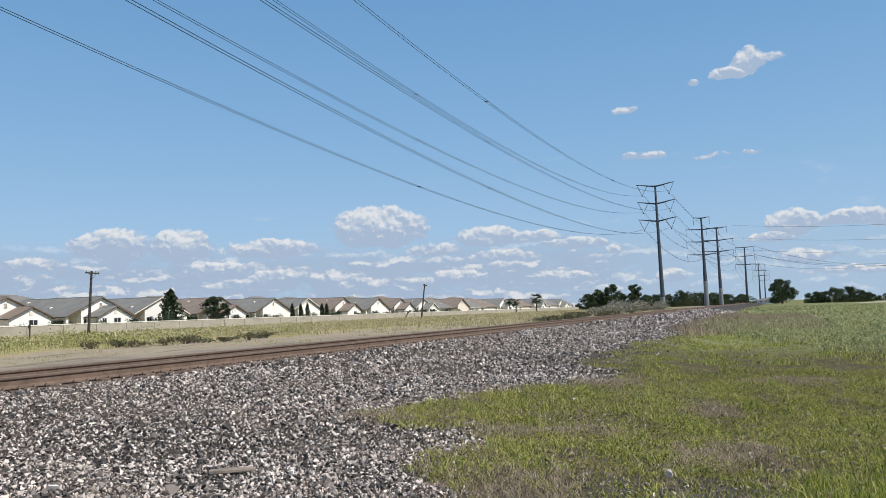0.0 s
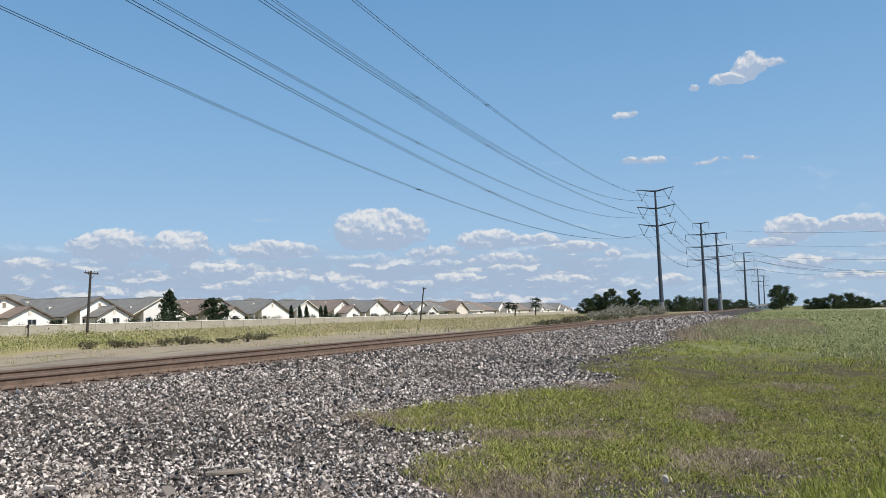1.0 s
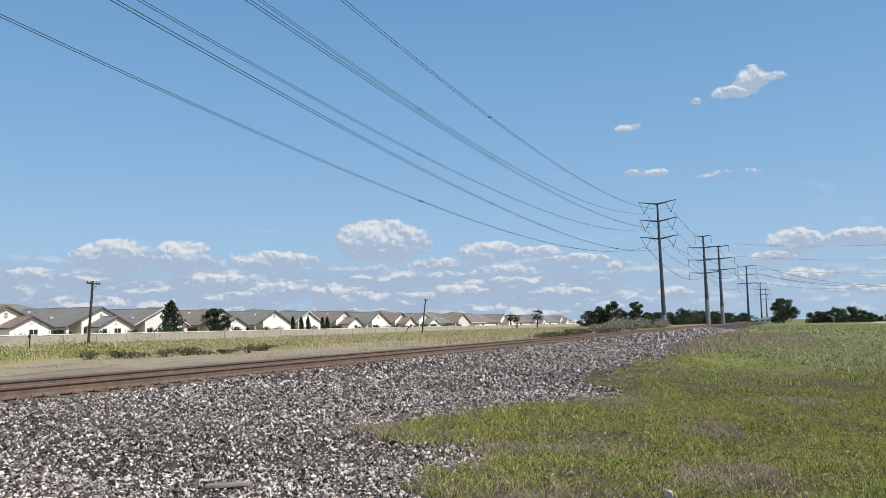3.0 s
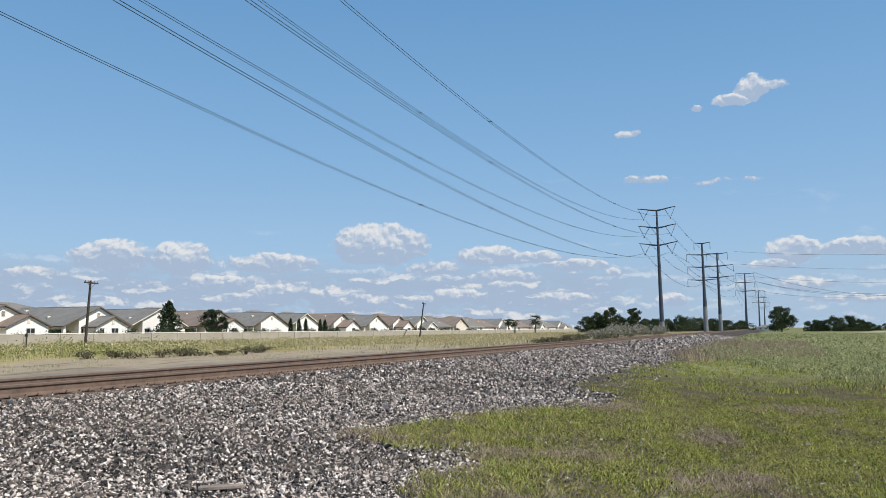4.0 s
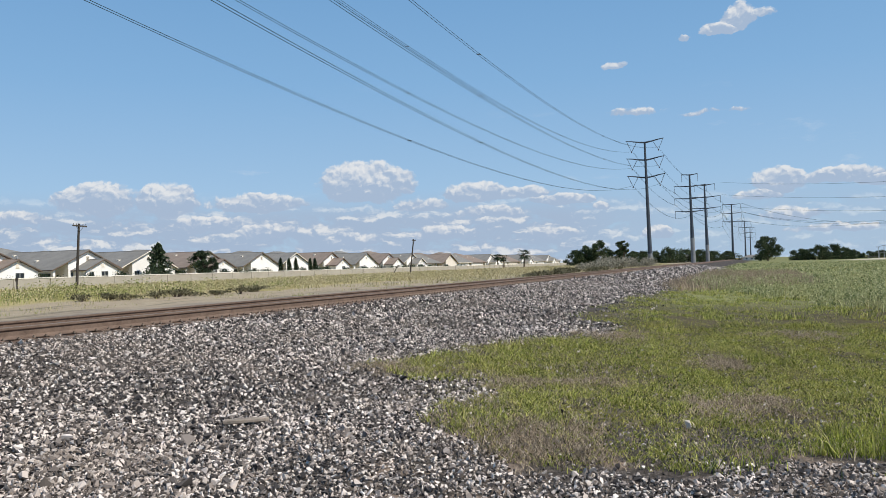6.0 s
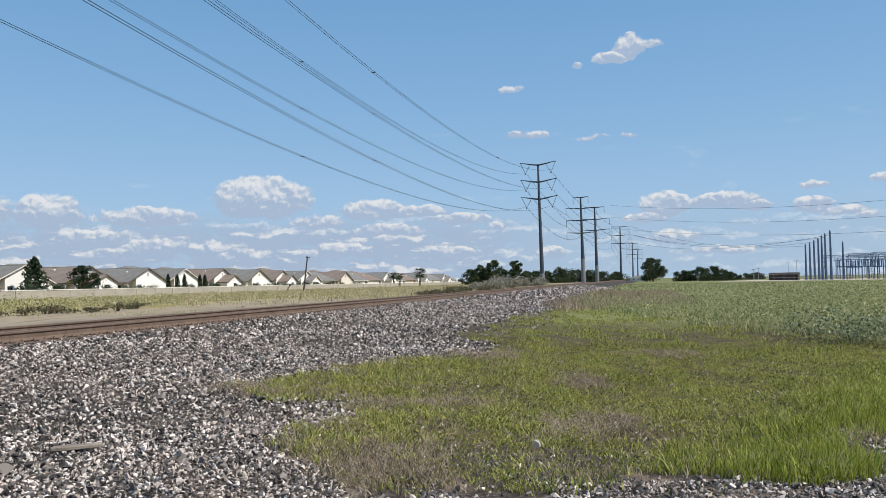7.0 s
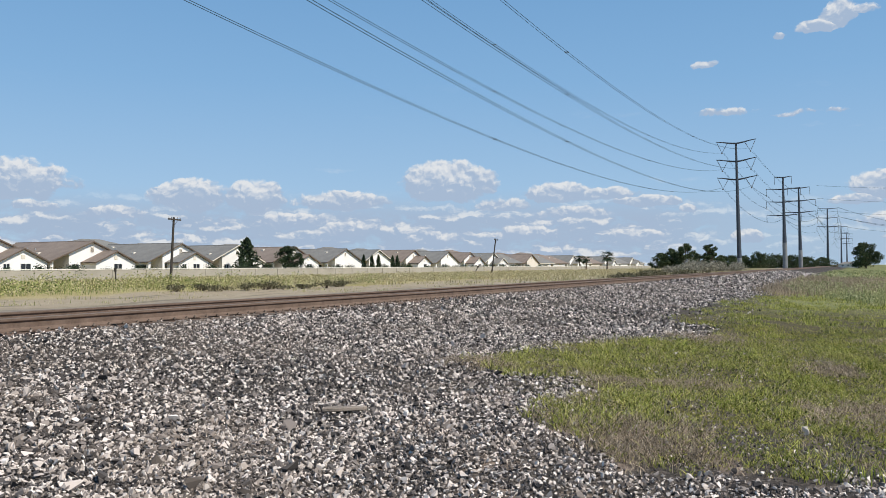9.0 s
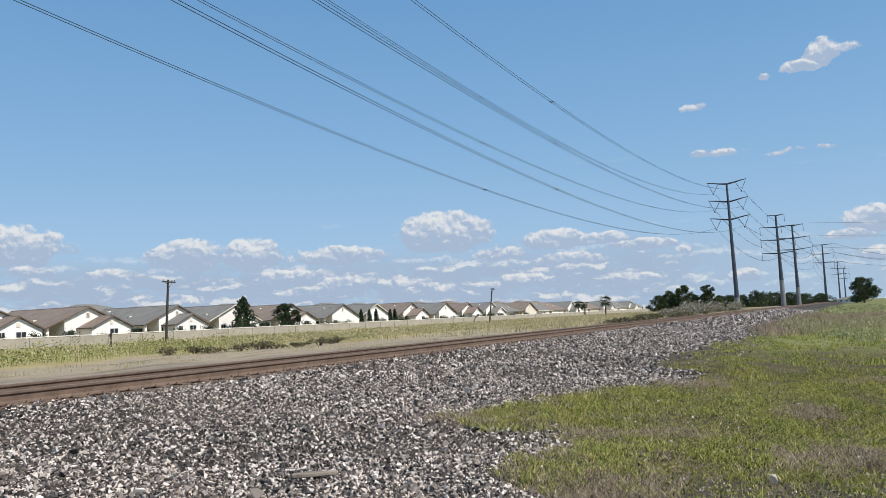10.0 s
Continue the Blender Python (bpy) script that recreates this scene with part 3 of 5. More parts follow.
def gable_walls(parent, x0, x1, y0, y1, eave, ridge, mat, name="wall"):
    """A closed body with gable ends at y0 and y1."""
    mid = (x0 + x1) / 2
    outline = [Vector((x0, y0, -0.5)), Vector((x1, y0, -0.5)), Vector((x1, y0, eave)), Vector((mid, y0, ridge)), Vector((x0, y0, eave))]
    return part(name, prism(bmesh.new(), outline, (0, y1 - y0, 0)), mat, parent)


def window_at(parent, x, y, z, w, h, face=-1):
    """A framed window on a wall whose outside looks along -y."""
    frame_bm = bmesh.new()
    for a in ((x - w / 2 - 0.07, x + w / 2 + 0.07, z - 0.07, z), (x - w / 2 - 0.07, x + w / 2 + 0.07, z + h, z + h + 0.07),
              (x - w / 2 - 0.07, x - w / 2, z, z + h), (x + w / 2, x + w / 2 + 0.07, z, z + h), (x - 0.03, x + 0.03, z, z + h)):
        box(frame_bm, a[0], a[1], y - 0.07, y + 0.02, a[2], a[3])
    win = part("window", frame_bm, PAINT_WHITE, parent, "white framed window")
    part("pane", boxed(x - w / 2, x + w / 2, y - 0.025, y - 0.005, z, z + h), DARK_GLASS, win)


# how far the apex of each house's lower wing stands beside that of its main gable
WING_SHIFT = {1: 2.2, 2: 2.1, 3: 0.5, 5: 1.1, 8: 1.0, 10: 0.6}


def house(m, brown, style, rng):
    """A one-storey tract house: a long main roof with its gable to the railway, a covered corner porch and a lower wing."""
    roof = ROOF_BROWN if brown else ROOF_GREY
    stucco = STUCCO if style < 12 or style % 5 != 3 else STUCCO_TAN
    fascia = FASCIA if brown or style % 3 == 0 else FASCIA_PALE
    tone = "brown" if brown else "grey"
    h = thing("house", m, f"one-storey cream stucco house with a {tone} tiled gable roof", "house", "tract houses")
    eave, ridge = 2.7, 5.75 + rng.uniform(-0.1, 0.2)
    x0, x1 = -7.8, 7.0
    mid, slope = (x0 + x1) / 2, (ridge - eave) / ((x1 - x0) / 2)
    gable_walls(h, x0, x1, 3.4, 17.5, eave - 0.04, ridge - 0.04, stucco)
    xp = x0 + 3.2
    front = [Vector((xp, 0, -0.5)), Vector((x1, 0, -0.5)), Vector((x1, 0, eave - 0.04)), Vector((mid, 0, ridge - 0.04)), Vector((xp, 0, eave - 0.04 + slope * 3.2))]
    part("front_wall", prism(bmesh.new(), front, (0, 3.39, 0)), stucco, h)
    gable_roof(h, x0, x1, 0, 17.5, eave, ridge, roof, fascia, label=f"{tone} tiled roof slope")
    part("porch_post", boxed(x0 + 0.1, x0 + 0.6, 0.05, 0.55, -0.5, eave, bevel=0.02), stucco, h)
    part("porch_door", boxed(x0 + 0.7, xp - 0.5, 3.33, 3.42, 0.0, 2.1), DARK_GLASS, h, "dark glass door in the porch")
    vent = part("gable_vent", boxed(mid - 0.3, mid + 0.3, -0.08, 0.02, 4.1, 4.9, bevel=0.02), FASCIA_PALE, h)
    for k in range(5):
        part("louvre", boxed(mid - 0.24, mid + 0.24, -0.11, -0.07, 4.18 + k * 0.14, 4.24 + k * 0.14), FASCIA, vent)
    window_at(h, mid - 3.1, 0.0, 1.0, 1.2, 1.2)
    if style not in (4, 6, 7, 9) and style % 7 != 6:
        w0 = mid - 3.75 + WING_SHIFT.get(style, 1.4)
        w1, low = w0 + 7.5, 4.15 + rng.uniform(-0.05, 0.2)
        gable_walls(h, w0, w1, -2.8, 0.2, 2.5, low - 0.03, stucco, "wing_wall")
        gable_roof(h, w0, w1, -2.8, 2.0, 2.55, low, roof, fascia, over=0.4)
        wm = (w0 + w1) / 2
        part("wing_vent", boxed(wm - 0.28, wm + 0.28, -2.88, -2.78, 2.95, 3.55, bevel=0.02), FASCIA_PALE, h)
        window_at(h, wm + 0.4, -2.8, 1.15, 1.5, 1.1)
        if style % 2:
            window_at(h, wm - 2.5, -2.8, 1.15, 0.9, 1.1)
    for k in range(4):
        y, x = rng.uniform(3, 15), rng.uniform(mid - 5.0, mid - 1.5)
        z = ridge - (mid - x) * slope
        if k % 2:
            part("roof_vent", tube(bmesh.new(), [(x, y, z - 0.1), (x, y, z + 0.5)], 0.08, 6), GALV, h)
        else:
            part("roof_hood", boxed(x - 0.3, x + 0.3, y - 0.25, y + 0.25, z, z + 0.35, bevel=0.04), FASCIA_PALE, h)
    return h


def far_house(m, tall, rng):
    """A bigger house in the row behind, of which little but the roof shows."""
    h = thing("house", m, "larger house with a hipped grey roof behind the row", "house", "houses behind")
    part("wall", boxed(-7, 7, 0, 12, -0.5, tall - 1.9), STUCCO if rng.random() < 0.6 else STUCCO_TAN, h)
    bm = bmesh.new()
    base = [bm.verts.new(p) for p in ((-7.6, -0.6, tall - 2.0), (7.6, -0.6, tall - 2.0), (7.6, 12.6, tall - 2.0), (-7.6, 12.6, tall - 2.0))]
    r0, r1 = bm.verts.new((-2.4, 6, tall)), bm.verts.new((2.4, 6, tall))
    for f in ((base[0], base[1], r1, r0), (base[1], base[2], r1), (base[2], base[3], r0, r1), (base[3], base[0], r0), base[::-1]):
        bm.faces.new(f)
    part("roof", bm, ROOF_GREY if rng.random() < 0.7 else ROOF_BROWN, h)
    for x in (-4.0, 0.0, 4.0):
        window_at(h, x, 0.0, tall - 3.6, 1.3, 1.1)


def build_houses():
    rng = random.Random(11)
    row = [56.0, 72.7, 88.9, 107.7, 122.6, 140.8, 159.0, 174.3, 192.0, 211.9, 227.4, 246.5] + [263.0 + 17.2 * k for k in range(12)]
    for k, u in enumerate(row):
        aside = u > 255 and k % 3 != 1
        spot = placed(u + 9.0, 114.0, -0.15, 90.0) if aside else placed(u + 0.4, 106.0 + rng.uniform(-0.3, 0.8), -0.15)
        house(spot, k in (1, 2, 5, 8, 10, 13, 15, 18), k, rng)
    far_house(Matrix.Translation(from_sky(17.75, 372, -0.4)) @ Matrix.Rotation(radians(-17.75), 4, "Z"), 3.9, rng)
    far_house(Matrix.Translation(from_sky(21.55, 430, -0.4)) @ Matrix.Rotation(radians(-21.55), 4, "Z") @ Matrix.Scale(0.6, 4), 5.4, rng)
    for k in range(16):
        far_house(placed(74 + 26.0 * k + rng.uniform(-5, 5), 150 + rng.uniform(-6, 10), -0.2), 7.9 + rng.uniform(-0.2, 0.8), rng)


build_houses()


def build_block_wall():
    wall = thing("wall_boundary", placed(0, 0, 0), "long grey block wall with a pale cap in front of the houses", "wall", kind="structure")
    for k in range(68):
        u = 28 + k * 6.4
        part("panel", boxed(u + 0.2, u + 6.2, 97.9, 98.1, -0.7, 1.2), WALL_BLOCK, wall)
        part("pier", boxed(u - 0.2, u + 0.2, 97.8, 98.2, -0.7, 1.24, bevel=0.02), WALL_BLOCK, wall)
        part("cap", boxed(u - 0.2, u + 6.2, 97.82, 98.18, 1.24, 1.36, bevel=0.02), WALL_CAP, wall, "pale wall cap")


build_block_wall()


# ---- old telegraph poles ----
def telegraph_pole(m, height, label):
    pole = thing("telegraph_pole", m, label, "utility pole", "telegraph poles")
    part("shaft", tube(bmesh.new(), [(0, 0, -0.8), (0, 0, height * 0.5), (0, 0, height)], [0.14, 0.125, 0.10], 9), OLDWOOD, pole)
    part("crossarm", boxed(-0.85, 0.85, -0.16, -0.06, height - 0.30, height - 0.16, bevel=0.01), OLDWOOD, pole)
    for x in (-0.75, -0.4, 0.4, 0.75):
        bm = tube(bmesh.new(), [(x, -0.11, height - 0.16), (x, -0.11, height - 0.08)], 0.025, 6)
        tube(bm, [(x, -0.11, height - 0.08), (x, -0.11, height - 0.05), (x, -0.11, height)], [0.04, 0.05, 0.03], 6)
        part("insulator", bm, GLASS_INS, pole)
    for s in (-1, 1):
        part("brace", tube(bmesh.new(), [(0, -0.14, height - 0.75), (s * 0.45, -0.12, height - 0.28)], 0.02, 5), STEEL, pole)


telegraph_pole(placed(59.7, 60.5, 0.0) @ Matrix.Rotation(radians(1.8), 4, "X") @ Matrix.Rotation(radians(1.8), 4, "Y"), 6.45, "weathered wooden telegraph pole with one crossarm, in weeds")
telegraph_pole(placed(135.5, 59.0, 0.0) @ Matrix.Rotation(radians(6.6), 4, "X") @ Matrix.Rotation(radians(2.0), 4, "Y"), 6.5, "leaning weathered wooden telegraph pole with one crossarm")


# ---- trees ----
LEAF = island_mat("tree_leaves", [(0.0, (0.020, 0.034, 0.017)), (0.5, (0.050, 0.075, 0.034)), (1.0, (0.11, 0.135, 0.06))], 0.7, 0.2, through_light=0.12)
LEAF_DARK = island_mat("conifer_leaves", [(0.0, (0.018, 0.032, 0.019)), (0.6, (0.040, 0.062, 0.032)), (1.0, (0.08, 0.105, 0.05))], 0.75, 0.2, through_light=0.1)
SCRUB_GREY = island_mat("dry_grey_scrub", [(0.0, (0.13, 0.125, 0.095)), (0.5, (0.28, 0.265, 0.20)), (1.0, (0.47, 0.44, 0.35))], 0.9, 0.15, through_light=0.2)

SCRUB_OLIVE = island_mat("dusty_olive_scrub", [(0.0, (0.05, 0.05, 0.028)), (0.5, (0.14, 0.13, 0.075)), (1.0, (0.28, 0.25, 0.16))], 0.85, 0.15, through_light=0.2)


def leaf_mesh(name, centres, size, mat, rng, flat=0.0):
    """Small bent leaves, two triangles each, at the given places."""
    k = len(centres)
    a = rng.normal(size=(k, 3))
    a /= np.linalg.norm(a, axis=1, keepdims=True)
    b = np.cross(a, rng.normal(size=(k, 3)))
    b /= np.linalg.norm(b, axis=1, keepdims=True) + 1e-9
    s = size * rng.uniform(0.55, 1.3, (k, 1))
    fold = np.cross(a, b) * s * 0.25
    corners = np.stack([centres - a * s, centres - b * s * 0.5 + fold, centres + a * s, centres + b * s * 0.5 + fold], 1)
    i = np.arange(k)[:, None] * 4
    return raw_mesh(name, corners.reshape(-1, 3), [np.concatenate([i + [0, 1, 2], i + [0, 2, 3]])], mat)


def tree(m, height, width, seed, label, leaves=2600, trunk=0.25, mat=None, leaf=0.30, name="tree", cat="tree", group="trees"):
    """Trunk, limbs and a crown of separate leaf clumps with gaps."""
    rng = np.random.default_rng(seed)
    t = thing(name, m, label, cat, group)
    bm = bmesh.new()
    foot = height * trunk
    width *= 1.22
    tube(bm, [(0, 0, -0.4), (0.05 * width * 0.2, 0, foot * 0.6), (0, 0.03 * width, height * 0.55)], [0.035 * height, 0.028 * height, 0.012 * height], 8)
    clumps = []
    for k in range(38):
        ang, lift = rng.uniform(0, 2 * math.pi), (k + rng.uniform(0, 1)) / 38
        z = foot + (height * 0.93 - foot) * lift
        belly = math.sin(math.pi * min(1.0, 0.30 + 0.66 * lift)) ** 0.55
        r = width * 0.5 * belly * (rng.uniform(0.15, 0.9) if lift < 0.85 else rng.uniform(0.0, 0.75))
        c = Vector((r * math.cos(ang), r * math.sin(ang), z))
        clumps.append((c, width * rng.uniform(0.08, 0.19) * (1.0 - 0.35 * lift)))
        start = Vector((0, 0, foot * 0.7 + (height * 0.5 - foot * 0.7) * lift * 0.8))
        mid = start.lerp(c, 0.5) + Vector((0, 0, 0.05 * height))
        tube(bm, [start, mid, c], [0.012 * height, 0.008 * height, 0.003 * height], 5)
    part("trunk", bm, BARK, t)
    pts = []
    for c, r in clumps:
        k = int(leaves / len(clumps))
        d = rng.normal(size=(k, 3))
        d /= np.linalg.norm(d, axis=1, keepdims=True)
        pts.append(np.array(c) + d * (r * rng.uniform(0.35, 1.12, (k, 1)) * np.array([1.0, 1.0, 0.75])))
    crown = new("crown", leaf_mesh("crown", np.concatenate(pts), leaf, mat or LEAF, rng))
    crown.parent = t
    return t


def cypress(m, height, width, seed, label, columnar=False):
    rng = np.random.default_rng(seed)
    t = thing("cypress_tree", m, label, "tree", "trees")
    part("trunk", tube(bmesh.new(), [(0, 0, -0.4), (0, 0, height * 0.9)], [0.14, 0.03], 7), BARK, t)
    k = 1500 if columnar else 3400
    f = rng.uniform(0.03, 1.0, k)
    shape = np.sin(np.pi * np.clip(0.12 + 0.88 * f, 0, 1)) ** 0.5 if columnar else (1 - f) ** 0.62 + 0.04
    ang = rng.uniform(0, 2 * np.pi, k)
    r = width * 0.5 * shape * np.sqrt(rng.uniform(0.25, 1.0, k)) * (1 + 0.35 * np.sin(ang * 3 + f * 9))
    if not columnar:
        # drooping branch layers with gaps between them
        r *= 0.55 + 0.6 * np.abs(np.sin(f * 24 + np.sin(ang * 2 + 1.0) * 1.4))
    pts = np.stack([r * np.cos(ang), r * np.sin(ang), f * height + rng.normal(0, 0.08, k)], -1)
    crown = new("crown", leaf_mesh("crown", pts, 0.16 if columnar else 0.24, LEAF_DARK, rng))
    crown.parent = t


def palm(m, height, seed, spread):
    rng = np.random.default_rng(seed)
    t = thing("palm_tree", m, "fan palm with a shaggy head among the houses", "palm", "palms")
    part("trunk", tube(bmesh.new(), [(0, 0, -0.4), (0.1, 0, height * 0.5), (0, 0, height - 1.0)], [0.30, 0.24, 0.22], 8), BARK, t)
    for k in range(38):
        ang, dip = rng.uniform(0, 2 * math.pi), rng.uniform(-0.9, 0.9)
        way = Vector((math.cos(ang) * math.cos(dip), math.sin(ang) * math.cos(dip), math.sin(dip)))
        side = way.cross(Vector((0, 0, 1))).normalized()
        a = Vector((0, 0, height - 1.0))
        bm = tube(bmesh.new(), [a, a + way * spread], 0.04, 4)
        c = a + way * spread
        for j in range(-4, 5):
            tip = c + (way * math.cos(j * 0.3) + side * math.sin(j * 0.3)) * 1.1 * spread - Vector((0, 0, 0.3 * spread))
            n = way.cross(side) * 0.02
            w = (way * math.sin(j * 0.3) - side * math.cos(j * 0.3)) * 0.10
            v = [bm.verts.new(p) for p in (c - w, tip, c + w, c + n)]
            bm.faces.new((v[0], v[1], v[3]))
            bm.faces.new((v[3], v[1], v[2]))
        part("frond", bm, LEAF_DARK, t)


tree(Matrix.Translation(from_sky(22.5, 330, -0.4)), 9.8, 10.5, 1, "dense round dark green tree at the field's edge", 9000, 0.16, leaf=0.27)
for az, dist, h, w, s in ((24.5, 340, 4.6, 8.0, 2), (25.6, 340, 5.9, 8.5, 3), (26.4, 345, 6.0, 9.0, 4), (27.2, 350, 4.4, 7.5, 5),
                          (10.1, 245, 5.4, 6.5, 6), (10.8, 250, 6.6, 7.0, 7), (11.6, 245, 8.3, 6.5, 8), (12.4, 255, 5.6, 7.0, 9), (13.3, 245, 8.2, 5.5, 10), (13.9, 250, 4.8, 5.5, 11),
                          (14.6, 330, 5.4, 10.0, 12), (15.4, 340, 5.2, 11.0, 13), (16.3, 335, 6.6, 11.0, 14), (17.2, 350, 6.0, 12.0, 15), (18.3, 350, 5.6, 11.0, 16), (19.1, 360, 4.8, 10.0, 17), (20.2, 420, 5.4, 9.0, 18),
                          (28.4, 420, 3.2, 9.0, 19), (29.2, 430, 3.4, 8.0, 20)):
    tree(Matrix.Translation(from_sky(az, dist, -0.4)), h, w, s, "low bushy dark green tree at the edge of the fields", 4400, 0.04, leaf=0.27)
cypress(placed(120.0, 102.0, -0.2), 7.1, 5.0, 31, "shaggy dark green conifer behind the block wall")
tree(placed(133.3, 102.5, -0.2), 6.1, 5.4, 32, "dense dark green yard tree behind the block wall", 5200, 0.2, LEAF_DARK, 0.18)
for u in (158.5, 162.0, 165.0, 171.5, 173.8):
    cypress(placed(u, 100.6, -0.2), 4.3, 0.95, int(u * 7), "narrow columnar cypress in front of a house", True)
palm(Matrix.Translation(from_sky(6.5, 300, -0.3)), 6.2, 41, 1.5)
palm(Matrix.Translation(from_sky(4.65, 330, -0.3)), 5.7, 42, 1.1)
palm(Matrix.Translation(from_sky(5.1, 335, -0.3)), 5.5, 43, 1.1)


def shrub(m, height, width, seed, label, mat, leaves=500, leaf=0.13):
    rng = np.random.default_rng(seed)
    t = thing("shrub", m, label, "shrub", "shrubs")
    bm = bmesh.new()
    tips = []
    for k in range(9):
        ang, r = rng.uniform(0, 2 * math.pi), width * 0.5 * rng.uniform(0.15, 0.9)
        tip = Vector((r * math.cos(ang), r * math.sin(ang), height * rng.uniform(0.45, 0.92)))
        tube(bm, [(0, 0, -0.2), tip * 0.5 + Vector((0, 0, 0.1 * height)), tip], [0.03, 0.02, 0.008], 4)
        tips.append(np.array(tip))
    part("stem", bm, BARK, t)
    pts = np.concatenate([p + rng.normal(size=(leaves // 9, 3)) * np.array([width * 0.13, width * 0.13, height * 0.16]) for p in tips])
    pts[:, 2] = np.abs(pts[:, 2])
    crown = new("foliage", leaf_mesh("foliage", pts, leaf, mat, rng))
    crown.parent = t


def build_shrubs():
    rng = random.Random(21)
    for k in range(40):
        u = 58 + k * 5.7 + rng.uniform(-2, 2)
        shrub(placed(u, 99.6 + rng.uniform(-0.2, 3.2), -0.2), rng.uniform(1.5, 2.15), rng.uniform(2.0, 3.8), 100 + k, "clipped dark green yard shrub behind the wall", LEAF_DARK, 900, 0.12)
    for k in range(22):
        shrub(placed(72 + k * 2.2 + rng.uniform(-1, 1), 19.2 + rng.uniform(-1.0, 1.6), 0.15), rng.uniform(0.35, 0.75), rng.uniform(1.4, 2.4), 200 + k, "low dusty green weed clump beside the track", SCRUB_OLIVE, 380, 0.11)
    for k in range(30):
        shrub(placed(116 + k * 2.0 + rng.uniform(-1, 1), 22.5 + rng.uniform(-2.0, 3.5), 0.1), rng.uniform(1.0, 2.0), rng.uniform(2.0, 3.2), 300 + k, "tall feathery dry grey scrub beside the track", SCRUB_GREY, 620, 0.15)
    for k in range(12):
        shrub(placed(30 + k * 1.25 + rng.uniform(-0.5, 0.5), 29.6 + rng.uniform(-0.7, 0.7), 0.22), rng.uniform(0.18, 0.42), rng.uniform(0.9, 1.8), 500 + k, "low dark weed tuft on the dirt verge", SCRUB_OLIVE, 320, 0.06)
    for k in range(20):
        shrub(Matrix.Translation(from_sky(38.9 + k * 0.42 + rng.uniform(-0.1, 0.1), 112 + rng.uniform(-4, 5), -0.15)), rng.uniform(0.7, 1.25), rng.uniform(1.6, 2.6), 400 + k, "dark green bushy weeds out in the field", LEAF, 420, 0.11)


build_shrubs()


def build_scraps():
    """A weathered board on the ballast, and two short posts in the dry field."""
    bm = prism(bmesh.new(), [Vector(p) for p in ((-0.21, -0.05, 0), (-0.09, -0.065, 0), (0.19, -0.03, 0), (0.22, 0.02, 0), (0.04, 0.06, 0), (-0.19, 0.045, 0))], (0, 0, 0.035))
    bmesh.ops.bevel(bm, geom=bm.edges[:], offset=0.006, segments=1, affect="EDGES")
    wood = speckled("grey_scrap_wood", (0.15, 0.125, 0.10), (0.36, 0.30, 0.245), 9.0, 0.9, 0.0, 0.6, 0.01)
    solid("wood_scrap", bm, wood, Matrix.Translation(at(6.6, 4.9, float(ground_z(6.6, 4.9)) + 0.03)) @ Matrix.Rotation(radians(14), 4, "Z"), "weathered grey piece of broken board lying on ballast", "wood scrap")
    for az, dist, tall, tip in ((-26.73, 100, 1.5, 0), (-2.7, 170, 1.9, 28)):
        post = thing("marker_post", Matrix.Translation(from_sky(az, dist, -0.05)) @ Matrix.Rotation(radians(tip), 4, "Y"), "short dark wooden post standing in dry grass", "post", "marker posts")
        part("shaft", tube(bmesh.new(), [(0, 0, -0.4), (0, 0, tall)], [0.09, 0.08], 7), OLDWOOD, post)
        part("plate", boxed(-0.16, 0.16, -0.11, -0.08, tall - 0.4, tall - 0.05, bevel=0.01), OLDWOOD, post)


build_scraps()


# ---- substation across the field ----
YARD_STEEL = speckled("blue_grey_yard_steel", (0.055, 0.085, 0.15), (0.12, 0.165, 0.26), 0.7, 0.65, 0.0, 0.0)
YARD_BOX = speckled("grey_green_equipment_paint", (0.09, 0.12, 0.15), (0.16, 0.20, 0.24), 0.6, 0.6, 0.0, 0.0)
SHED_DARK = speckled("dark_brown_shed_cladding", (0.035, 0.03, 0.027), (0.075, 0.062, 0.055), 0.8, 0.85, 0.0, 0.2, 0.02)


def yard(az, dist, z=-0.2, turn=0.0):
    return Matrix.Translation(from_sky(az, dist, z)) @ Matrix.Rotation(radians(-38 + turn), 4, "Z")


def end_mast(m, height):
    t = thing("substation_mast", m, "tall slender steel dead-end mast in the substation", "mast", "substation masts")
    part("shaft", tube(bmesh.new(), [(0, 0, -0.3), (0, 0, height)], [0.42, 0.24], 8), YARD_STEEL, t)
    part("peak", tube(bmesh.new(), [(0, 0, height), (0, 0, height + 0.5)], [0.24, 0.06], 6), YARD_STEEL, t)
    part("footing", boxed(-0.6, 0.6, -0.6, 0.6, -0.5, 0.35, bevel=0.05), PALE, t)


